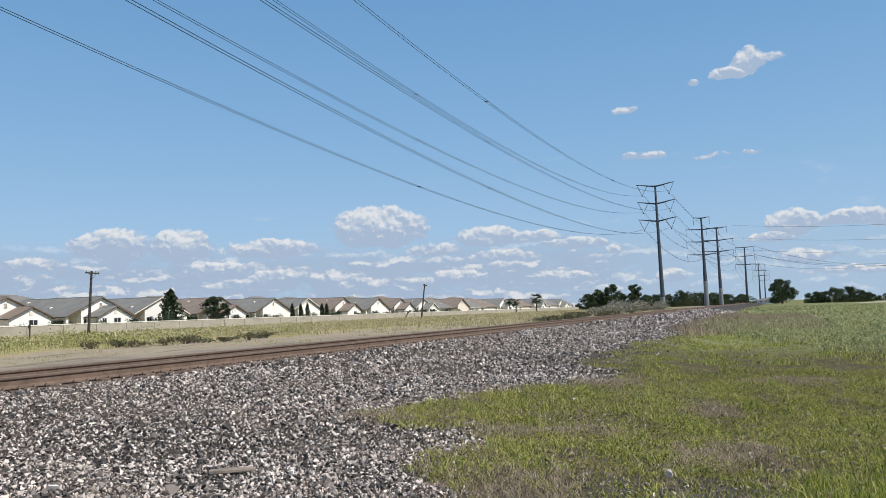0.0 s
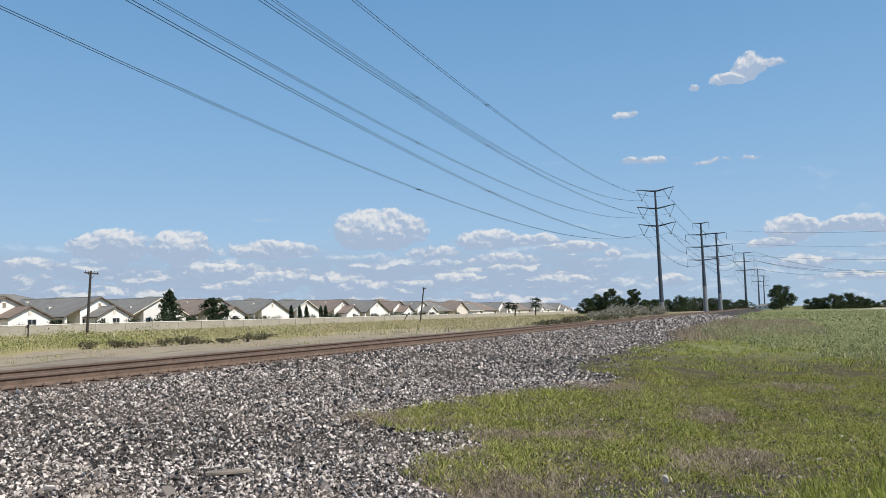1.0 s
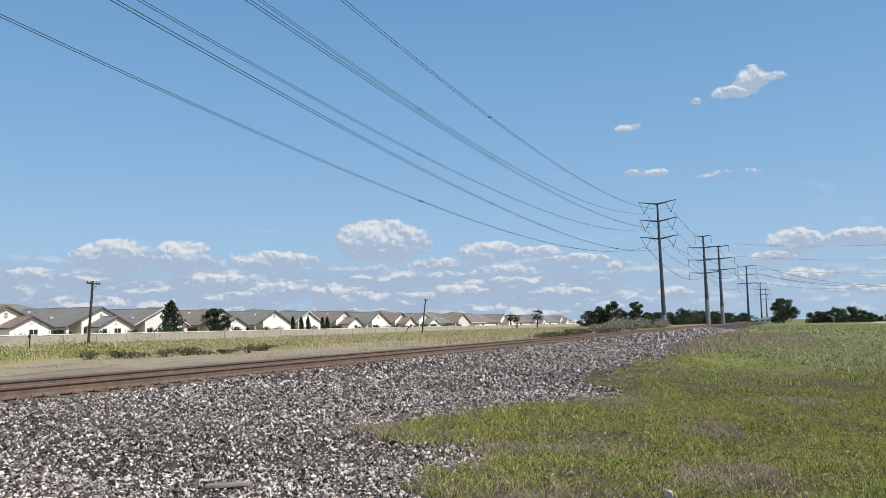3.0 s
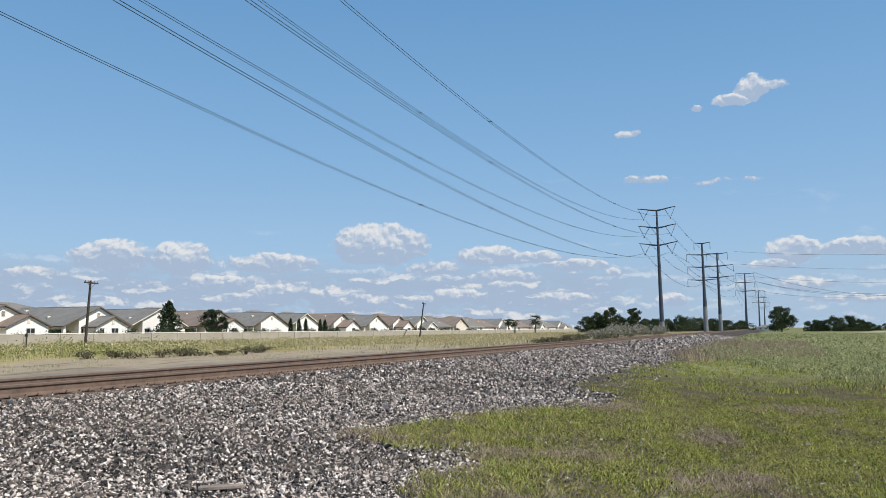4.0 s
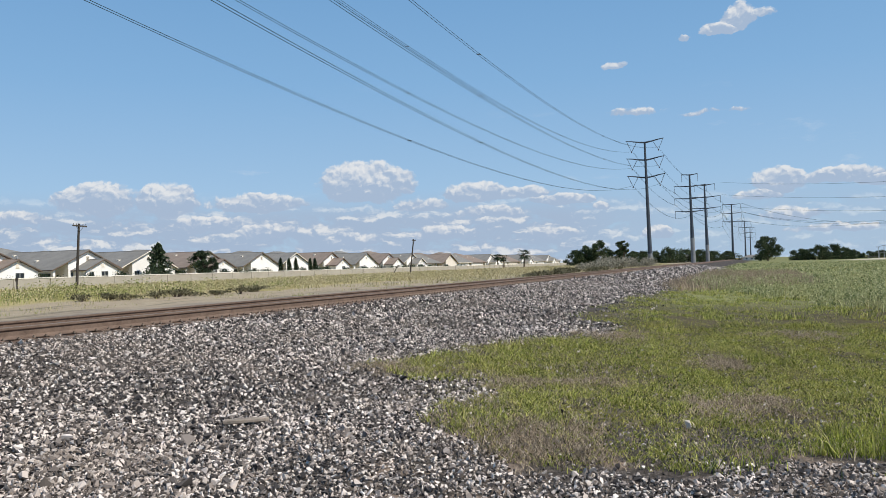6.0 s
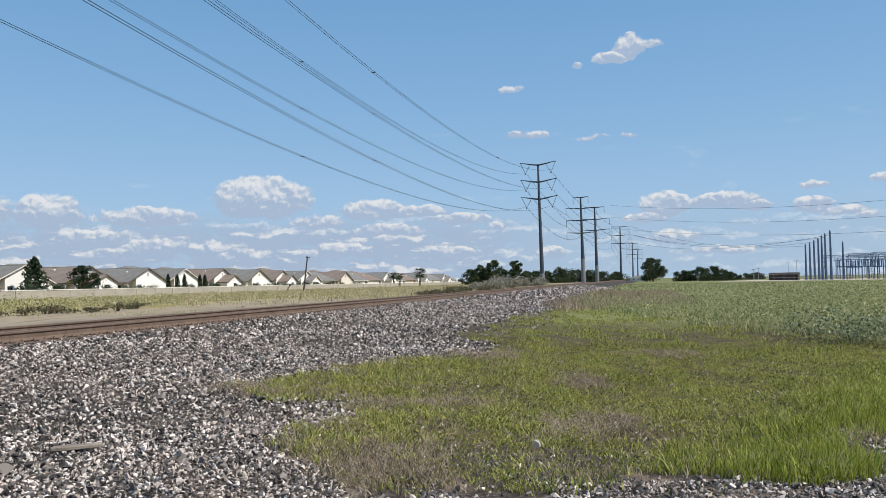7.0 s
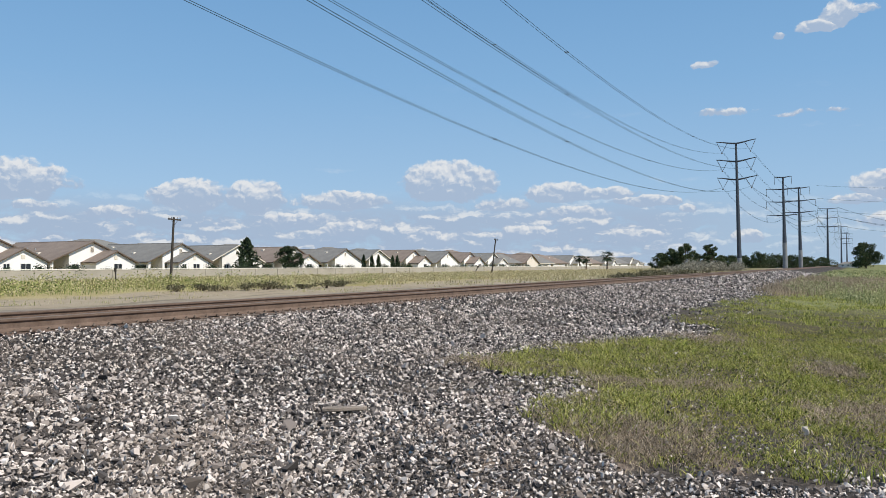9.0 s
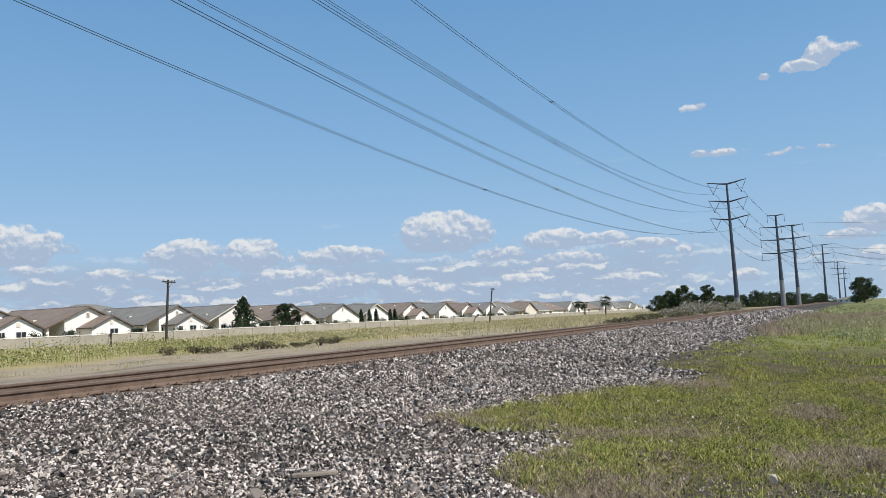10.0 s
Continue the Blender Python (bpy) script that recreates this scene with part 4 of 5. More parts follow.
def gantry(m, height, width, masts=True):
    """Two lattice legs and a trussed beam, with hanging insulators."""
    t = thing("substation_gantry", m, "blue-grey steel gantry carrying busbars and insulators", "gantry", "substation gantries")
    for x in (-width / 2, width / 2):
        bm = bmesh.new()
        for dx in (-0.35, 0.35):
            for dy in (-0.35, 0.35):
                tube(bm, [(x + dx, dy, -0.3), (x + dx * 0.6, dy * 0.6, height)], 0.07, 4)
        for k in range(int(height / 1.1)):
            s = 1 if k % 2 else -1
            for dy in (-0.33, 0.33):
                tube(bm, [(x - 0.33 * s, dy, k * 1.1), (x + 0.33 * s, dy, k * 1.1 + 1.1)], 0.04, 4)
        part("leg", bm, YARD_STEEL, t)
        if masts:
            part("lightning_rod", tube(bmesh.new(), [(x, 0, height), (x, 0, height + 2.4)], [0.08, 0.03], 5), YARD_STEEL, t)
    bm = bmesh.new()
    for z in (height - 0.45, height + 0.15):
        for y in (-0.3, 0.3):
            tube(bm, [(-width / 2, y, z), (width / 2, y, z)], 0.075, 4)
    for k in range(int(width)):
        s = 1 if k % 2 else -1
        tube(bm, [(-width / 2 + k, 0.3, height - 0.15 - 0.3 * s), (-width / 2 + k + 1, 0.3, height - 0.15 + 0.3 * s)], 0.04, 4)
    part("beam", bm, YARD_STEEL, t)
    for k in range(3):
        x = width * (k - 1) * 0.3
        bm = tube(bmesh.new(), [(x, 0, height - 0.45), (x, 0, height - 2.0)], 0.05, 5)
        for j in range(5):
            tube(bm, [(x, 0, height - 0.7 - j * 0.26), (x, 0, height - 0.8 - j * 0.26)], 0.16, 7)
        part("insulator", bm, GLASS_INS, t)


def bus_support():
    t = thing("bus_support", yard(60, 300), "blue-grey steel pedestal with stacked insulator columns", "switchgear", "substation switchgear")
    part("pedestal", tube(bmesh.new(), [(0, 0, -0.3), (0, 0, 4.1)], 0.17, 6), YARD_STEEL, t)
    part("table", boxed(-1.3, 1.3, -0.2, 0.2, 4.1, 4.35, bevel=0.02), YARD_STEEL, t)
    for x in (-1.1, 0.0, 1.1):
        bm = tube(bmesh.new(), [(x, 0, 4.35), (x, 0, 6.3)], 0.09, 6)
        for j in range(6):
            tube(bm, [(x, 0, 4.5 + j * 0.28), (x, 0, 4.62 + j * 0.28)], 0.18, 7)
        part("insulator", bm, YARD_STEEL, t)
    part("busbar", tube(bmesh.new(), [(-1.4, 0, 6.35), (1.4, 0, 6.35)], 0.08, 5), YARD_STEEL, t)
    return t


def transformer(m):
    t = thing("transformer", m, "large grey-green power transformer with radiators and bushings", "transformer", "transformers")
    part("tank", boxed(-2.0, 2.0, -1.2, 1.2, 0.2, 3.4, bevel=0.08), YARD_BOX, t)
    for k in range(7):
        part("radiator", boxed(-1.7 + k * 0.55, -1.5 + k * 0.55, -1.9, -1.2, 0.6, 3.0, bevel=0.03), YARD_BOX, t)
    part("conservator", tube(bmesh.new(), [(-1.6, 0.4, 4.0), (1.6, 0.4, 4.0)], 0.42, 10), YARD_BOX, t)
    for x in (-1.2, 0, 1.2):
        bm = tube(bmesh.new(), [(x, -0.5, 3.4), (x * 1.3, -0.6, 5.2)], [0.2, 0.06], 7)
        part("bushing", bm, GLASS_INS, t)
    part("plinth", boxed(-2.4, 2.4, -2.0, 1.5, -0.4, 0.2, bevel=0.04), PALE, t)


def build_substation():
    rng = random.Random(5)
    for k, (az, tall) in enumerate(((32.05, 12.0), (32.3, 12.3), (32.55, 12.9), (32.8, 13.3), (33.0, 13.9), (33.2, 14.3), (33.5, 15.0))):
        end_mast(yard(az, 306 - k * 5), tall)
    end_mast(yard(34.2, 300), 12.2)
    end_mast(yard(38.3, 290), 12.8)
    for az, dist, tall, wide, turn in ((34.6, 300, 9.3, 16, 5), (36.0, 296, 9.6, 16, 5), (37.5, 300, 10.0, 18, 5), (35.2, 330, 8.8, 16, -4), (38.9, 300, 9.4, 16, 0), (40.0, 305, 9.8, 18, 4),
                                       (41.2, 300, 9.6, 18, 0), (42.5, 305, 10.2, 18, 4), (39.4, 335, 10.2, 16, 0), (43.9, 300, 9.8, 18, 0), (36.8, 335, 9.8, 16, 0), (41.9, 340, 10.4, 18, 0)):
        gantry(yard(az, dist, turn=turn), tall * 0.86, wide, masts=rng.random() < 0.6)
    pad = yard(38.5, 318, -0.14)
    solid("yard_pavement", boxed(-58, 60, -48, 30, -0.3, 0.12, bevel=0.05), speckled("pale_yard_gravel", (0.42, 0.36, 0.28), (0.60, 0.53, 0.43), 0.3, 0.95, 0.0, 0.3, 0.03), pad, "pale gravel pad of the substation", "pavement", kind="structure")
    base = bus_support()
    spots = [(34.0 + k * 0.185 + rng.uniform(-0.08, 0.08), rng.choice((286, 296, 312, 322))) for k in range(58)]
    base.matrix_basis = yard(*spots[0])
    for az, dist in spots[1:]:
        copy_thing(base, yard(az, dist, turn=rng.uniform(-6, 6)))
    for az, dist in ((36.9, 292), (38.2, 298), (38.6, 290), (40.6, 292), (42.4, 290)):
        transformer(yard(az, dist))
    shed = thing("storage_shed", yard(30.75, 310), "long low dark storage shed beside the substation", "shed")
    part("wall", boxed(-4.7, 4.7, -2.5, 2.5, -0.4, 2.3, bevel=0.03), SHED_DARK, shed)
    ridge = [Vector((-4.9, -2.8, 2.2)), Vector((-4.9, 0, 2.8)), Vector((-4.9, 2.8, 2.2))]
    part("roof", prism(bmesh.new(), ridge, (9.8, 0, 0)), SHED_DARK, shed)
    for k in range(9):
        part("batten", boxed(-4.4 + k * 1.1, -4.3 + k * 1.1, -2.56, -2.5, -0.3, 2.2), SHED_DARK, shed)
    fence = thing("yard_fence", yard(38, 282), "chain-link fence line along the substation yard", "fence")
    for k in range(34):
        part("post", tube(bmesh.new(), [(-48 + k * 3.0, 0, -0.4), (-48 + k * 3.0, 0, 2.2)], 0.05, 5), GALV, fence)
    for z in (0.1, 1.1, 2.15):
        part("rail", tube(bmesh.new(), [(-48, 0, z), (51, 0, z)], 0.03, 4), GALV, fence)
    for az, dist, tall in ((28.9, 330, 4.2), (29.2, 330, 4.6), (31.0, 335, 6.4), (31.5, 330, 7.0), (26.9, 360, 3.0)):
        lamp = thing("yard_lamp", yard(az, dist), "slender steel yard lamp post by the substation", "lamp post", "yard lamps")
        part("post", tube(bmesh.new(), [(0, 0, -0.4), (0, 0, tall)], [0.12, 0.07], 6), GALV, lamp)
        part("arm", boxed(-0.7, 0.7, -0.15, 0.15, tall, tall + 0.18, bevel=0.02), GALV, lamp)


build_substation()

# lines that leave the distant masts for the substation
end_mast(yard(52.0, 235), 26.0)
for z0, z1, sag in ((29.2, 25.0, 5.0), (24.7, 20.6, 5.0), (20.6, 16.4, 5.0)):
    cable(span(at(314.5, 12.2, z0), from_sky(52.0, 235, z1), sag), 0.03, "aluminium cables crossing the field to the substation", sides=4)
for k, (z0, az, z1) in enumerate(((28.6, 32.05, 11.5), (24.3, 32.8, 12.6), (24.3, 33.2, 13.6), (20.1, 33.5, 14.0))):
    cable(span(at(429.8, 7.6, z0), from_sky(az, 306 - k * 8, z1), 4.0), 0.03, "aluminium cables crossing the field to the substation", sides=4)


# ---- loose ballast ----
def stone_shapes(count, rng):
    shapes = []
    for _ in range(count):
        bm = bmesh.new()
        for _ in range(7):
            d = Vector(rng.normal(size=3)).normalized()
            bm.verts.new((d.x * 0.62, d.y * 0.5, d.z * 0.36))
        hull = bmesh.ops.convex_hull(bm, input=bm.verts)
        bmesh.ops.delete(bm, geom=[g for g in hull["geom_interior"] if isinstance(g, bmesh.types.BMVert)], context="VERTS")
        bmesh.ops.triangulate(bm, faces=bm.faces)
        bmesh.ops.recalc_face_normals(bm, faces=bm.faces)
        bm.verts.index_update()
        shapes.append((np.array([p.co[:] for p in bm.verts]), np.array([[p.index for p in f.verts] for f in bm.faces])))
        bm.free()
    return shapes


def scatter_stones(name, u, v, size, rng, label, sink=0.15):
    shapes = stone_shapes(14, rng)
    pick = rng.integers(0, len(shapes), len(u))
    verts, faces, start = [], [], 0
    for k, (sv, sf) in enumerate(shapes):
        i = np.nonzero(pick == k)[0]
        if not len(i):
            continue
        q = rng.normal(size=(len(i), 4)) * np.array([1.0, 0.45, 0.45, 1.0])
        q /= np.linalg.norm(q, axis=1, keepdims=True)
        w, x, y, z = q.T
        rot = np.stack([1 - 2 * (y * y + z * z), 2 * (x * y - z * w), 2 * (x * z + y * w), 2 * (x * y + z * w), 1 - 2 * (x * x + z * z), 2 * (y * z - x * w),
                        2 * (x * z - y * w), 2 * (y * z + x * w), 1 - 2 * (x * x + y * y)], -1).reshape(-1, 3, 3)
        p = np.einsum("nij,kj->nki", rot, sv) * size[i][:, None, None]
        zc = ground_z(u[i], v[i]) + size[i] * (0.30 - sink) + rng.uniform(-0.1, 0.4, len(i)) * size[i]
        c = np.stack([u[i] * UX + v[i] * VX, u[i] * UY + v[i] * VY, zc], -1)
        verts.append((p + c[:, None]).reshape(-1, 3))
        faces.append((sf[None] + (start + np.arange(len(i))[:, None, None] * len(sv))).reshape(-1, 3))
        start += len(i) * len(sv)
    ob = new(name, raw_mesh(name, np.concatenate(verts), [np.concatenate(faces)], BALLAST))
    return tagged(ob, label, "gravel", kind="stuff")


# the lawn's outline in the plan (u, v)
LAWN = np.array([(44, 4.1), (30, 4.8), (24, 5.0), (20.6, 4.7), (19.6, 3.8), (18.2, 2.9), (16.0, 3.0), (14.9, 3.6), (14.6, 4.1), (13.6, 4.6), (12.3, 5.0), (10.9, 5.05), (9.9, 5.2),
                 (9.6, 4.6), (10.1, 4.1), (10.6, 3.75), (9.6, 3.45), (9.0, 3.2), (8.3, 3.1), (7.4, 3.3), (6.8, 3.15), (6.5, 2.6), (6.0, 2.2), (6.0, 1.6), (6.4, 0.95), (6.7, 0.5), (6.8, -0.2), (7.0, -0.8), (7.1, -1.1),
                 (7.55, -1.6), (7.9, -1.75), (8.8, -1.8), (9.1, -2.1), (8.5, -2.3), (8.6, -2.65), (9.5, -2.8), (10.4, -2.75), (11.1, -2.8), (12.0, -3.6), (13.0, -4.15), (15.0, -5.0), (17.3, -5.7), (20, -5.9), (22, -4.4), (27, -3.6), (30, -1.8), (37, -0.2), (42, 2.0)])
# bare or dead spots in it: (u, v, half length, half width)
DEAD_SPOTS = [(6.7, 2.1, 0.85, 0.6), (10.2, 2.65, 0.5, 0.95), (9.1, 0.55, 1.0, 0.6), (10.0, 5.05, 0.55, 0.55), (12.6, 0.9, 0.6, 0.5), (17.0, -0.2, 0.9, 1.0), (16.2, 3.0, 1.0, 0.8), (23.0, 4.2, 4.0, 0.6), (8.7, -2.0, 0.4, 0.28)]


def dead_at(u, v):
    """How dead the lawn is, 0 to 1."""
    most = np.zeros(len(u))
    for cu, cv, lu, lv in DEAD_SPOTS:
        r = np.hypot((u - cu) / lu, (v - cv) / lv) + 0.9 * (waves(u, v, 0.7, 91) - 0.5)
        most = np.maximum(most, np.clip(1.35 - 1.25 * r, 0, 1))
    return most


def inside(u, v, outline):
    hit = np.zeros(len(u), bool)
    for (u0, v0), (u1, v1) in zip(outline, np.roll(outline, -1, 0)):
        cross = (v0 > v) != (v1 > v)
        hit ^= cross & (u < (u1 - u0) * (v - v0) / (v1 - v0 + 1e-12) + u0)
    return hit


def waves(u, v, scale, seed):
    """Smooth uneven patches from 0 to 1."""
    r = np.random.default_rng(seed)
    total = np.zeros(np.shape(u))
    for _ in range(9):
        a, f, ph = r.uniform(0, 6.28), r.uniform(0.5, 1.8) / scale, r.uniform(0, 6.28)
        total += np.sin((u * np.cos(a) + v * np.sin(a)) * f * 6.28 + ph)
    return np.clip(0.5 + total / 9, 0, 1)


def build_ballast():
    rng = np.random.default_rng(8)

    def spread(count, u0, u1, v0, v1):
        return rng.uniform(u0, u1, count), rng.uniform(v0, v1, count)

    def keep(u, v, soft=0.35):
        wob = 0.5 * (waves(u, v, 0.9, 3) - 0.5)
        lawn = inside(u + wob, v + wob, LAWN)
        far_field = (u > 16) & (v < 3.2)
        return ~(lawn & (rng.random(len(u)) > 0.06)) & ~far_field

    # foreground: finer stone near the eye, coarser up the bank
    def sector(count, near, far):
        r = np.sqrt(rng.uniform(near * near, far * far, count))
        a = rng.uniform(radians(-60), radians(24), count)
        return r * np.cos(a), -r * np.sin(a)

    parts_u, parts_v = [], []
    for count, near, far in ((84000, 3.6, 9.0), (108000, 9.0, 17.5)):
        u, v = sector(count, near, far)
        m = keep(u, v) & (v < 10.2)
        m &= (v > -2.6) | (rng.random(len(u)) < 0.95 * waves(u, v, 1.4, 6) + 0.12)
        parts_u.append(u[m])
        parts_v.append(v[m])
    # round the eye and behind it
    ru, rv = rng.uniform(-4.5, 8, 9000), rng.uniform(-5, 6, 9000)
    ang = np.degrees(np.arctan2(-rv, ru))
    seen = (np.hypot(ru, rv) > 3.6) & (ang > -60) & (ang < 24)
    m = ~seen & keep(ru, rv) & ((rv > -2.6) | (rng.random(len(ru)) < 0.4))
    parts_u.append(ru[m])
    parts_v.append(rv[m])
    u, v = np.concatenate(parts_u), np.concatenate(parts_v)
    coarse = np.clip((v - 2.6) / 3.0, 0, 1)
    size = rng.lognormal(0, 0.33, len(u)) * (0.0265 + 0.0085 * coarse)
    scatter_stones("near_ballast", u, v, size, rng, "loose grey and white crushed stone ballast")
    u, v = spread(40000, 8, 44, 3.0, 10.2)
    m = keep(u, v) & (np.hypot(u, v) >= 16.5)
    u, v = u[m], v[m]
    scatter_stones("middle_ballast", u, v, rng.lognormal(0, 0.30, len(u)) * 0.052, rng, "loose crushed stone ballast on the track shoulder")
    u, v = spread(17000, 44, 130, 3.6, 10.2)
    m = (v > 4.2 + 0.8 * waves(u, v, 4.0, 5)) & (rng.random(len(u)) < np.interp(u, [44, 70, 130], [1, 0.8, 0.5]))
    u, v = u[m], v[m]
    scatter_stones("far_ballast", u, v, rng.lognormal(0, 0.28, len(u)) * np.interp(u, [44, 130], [0.085, 0.15]), rng, "crushed stone ballast along the far track")
    u, v = spread(5200, 2, 40, 10.25, 13.4)
    m = (np.abs(v - RAIL_NEAR) > 0.16) & (np.abs(v - RAIL_FAR) > 0.16)
    scatter_stones("track_ballast", u[m], v[m], rng.lognormal(0, 0.28, m.sum()) * 0.042, rng, "ballast between and beyond the rails", sink=0.35)


build_ballast()


# ---- grass and weeds ----
def blades(name, u, v, height, width, rng, mat, label, lean=0.5, category="grass", steps=True):
    """Bent tapering blades, three triangles each."""
    k = len(u)
    ang = rng.uniform(0, 2 * np.pi, k)
    face = np.stack([np.cos(ang), np.sin(ang), np.zeros(k)], -1)
    ang2 = rng.uniform(0, 2 * np.pi, k)
    out = np.stack([np.cos(ang2), np.sin(ang2), np.zeros(k)], -1) * (height * lean * rng.uniform(0.15, 1.0, k))[:, None]
    base = np.stack([u * UX + v * VX, u * UY + v * VY, ground_z(u, v) - 0.02], -1)
    up = np.stack([np.zeros(k), np.zeros(k), height], -1)
    w = face * (width * 0.5)[:, None]
    mid = base + up * 0.58 + out * 0.32
    tip = base + up + out
    verts = np.stack([base - w, base + w, mid + w * 0.75, mid - w * 0.75, tip], 1).reshape(-1, 3)
    i = np.arange(k)[:, None] * 5
    ob = new(name, raw_mesh(name, verts, [i + [3, 2, 4], i + [0, 1, 2, 3]], mat))
    return tagged(ob, label, category, kind="stuff")


# darkest blades carry the shade between tufts in their colour
LAWN_GRASS = island_mat("lawn_grass", [(0.0, (0.025, 0.034, 0.010)), (0.32, (0.19, 0.225, 0.05)), (0.60, (0.46, 0.49, 0.105)), (0.86, (0.62, 0.585, 0.175)), (1.0, (0.66, 0.55, 0.31))],
                        0.65, 0.15, 0.32, 0.55, (0.42, 0.36, 0.15), 0.28)
LAWN_LEAF = island_mat("lawn_weed_leaves", [(0.0, (0.03, 0.042, 0.012)), (0.4, (0.20, 0.235, 0.05)), (0.8, (0.44, 0.43, 0.10)), (1.0, (0.52, 0.45, 0.17))], 0.7, 0.15, 0.4, 0.7, (0.48, 0.40, 0.12), 0.4)
LUSH_GRASS = island_mat("lush_grass", [(0.0, (0.04, 0.058, 0.010)), (0.4, (0.24, 0.30, 0.04)), (0.8, (0.50, 0.53, 0.085)), (1.0, (0.66, 0.59, 0.24))], 0.6, 0.2, 0.0, 0.5, (0.2, 0.2, 0.1), 0.32)
DEAD_GRASS = island_mat("dead_grass", [(0.0, (0.08, 0.065, 0.045)), (0.5, (0.35, 0.275, 0.19)), (1.0, (0.64, 0.525, 0.385))], 0.85, 0.2, through_light=0.2)
FIELD_WEED = island_mat("field_weeds", [(0.0, (0.09, 0.125, 0.05)), (0.35, (0.28, 0.31, 0.14)), (0.7, (0.47, 0.47, 0.24)), (1.0, (0.64, 0.61, 0.38))], 0.8, 0.12, 0.5, 0.14, (0.44, 0.40, 0.18), 0.35)
STRAW_WEED = island_mat("straw_weeds", [(0.0, (0.20, 0.175, 0.09)), (0.35, (0.40, 0.345, 0.19)), (0.7, (0.60, 0.52, 0.32)), (1.0, (0.76, 0.68, 0.48))], 0.85, 0.2, 0.45, 0.11, (0.34, 0.32, 0.13), 0.3)
SAGE_WEED = island_mat("sage_green_weeds", [(0.0, (0.05, 0.075, 0.04)), (0.4, (0.20, 0.245, 0.13)), (0.8, (0.40, 0.43, 0.26)), (1.0, (0.58, 0.58, 0.40))], 0.75, 0.2, 0.0, 0.2, (0.3, 0.3, 0.2), 0.3)
DRY_WEED = island_mat("dry_yellow_weeds", [(0.0, (0.15, 0.165, 0.05)), (0.3, (0.33, 0.33, 0.10)), (0.65, (0.56, 0.50, 0.22)), (1.0, (0.74, 0.64, 0.38))], 0.8, 0.2, 0.5, 0.12, (0.24, 0.28, 0.08), 0.4)
GREEN_WEED = island_mat("green_trackside_weeds", [(0.0, (0.07, 0.095, 0.03)), (0.4, (0.23, 0.27, 0.09)), (0.8, (0.43, 0.43, 0.17)), (1.0, (0.58, 0.53, 0.28))], 0.8, 0.12, 0.4, 0.16, (0.40, 0.35, 0.15), 0.25)
BROWN_WEED = island_mat("brown_dry_weeds", [(0.0, (0.22, 0.16, 0.11)), (0.5, (0.40, 0.31, 0.22)), (1.0, (0.60, 0.49, 0.35))], 0.85, 0.2, 0.4, 0.5, (0.15, 0.15, 0.06), 0.25)


def lushness(u, v):
    """The grass grows tall along the lawn's outer edge."""
    edge = np.interp(u, [6.5, 7.5, 10, 12, 15, 17], [-0.6, -1.6, -2.9, -3.7, -5.0, -6.0])
    return np.clip(1.12 - (v - edge) / 1.6, 0, 1) * np.clip((16.5 - u) / 2.5, 0, 1)


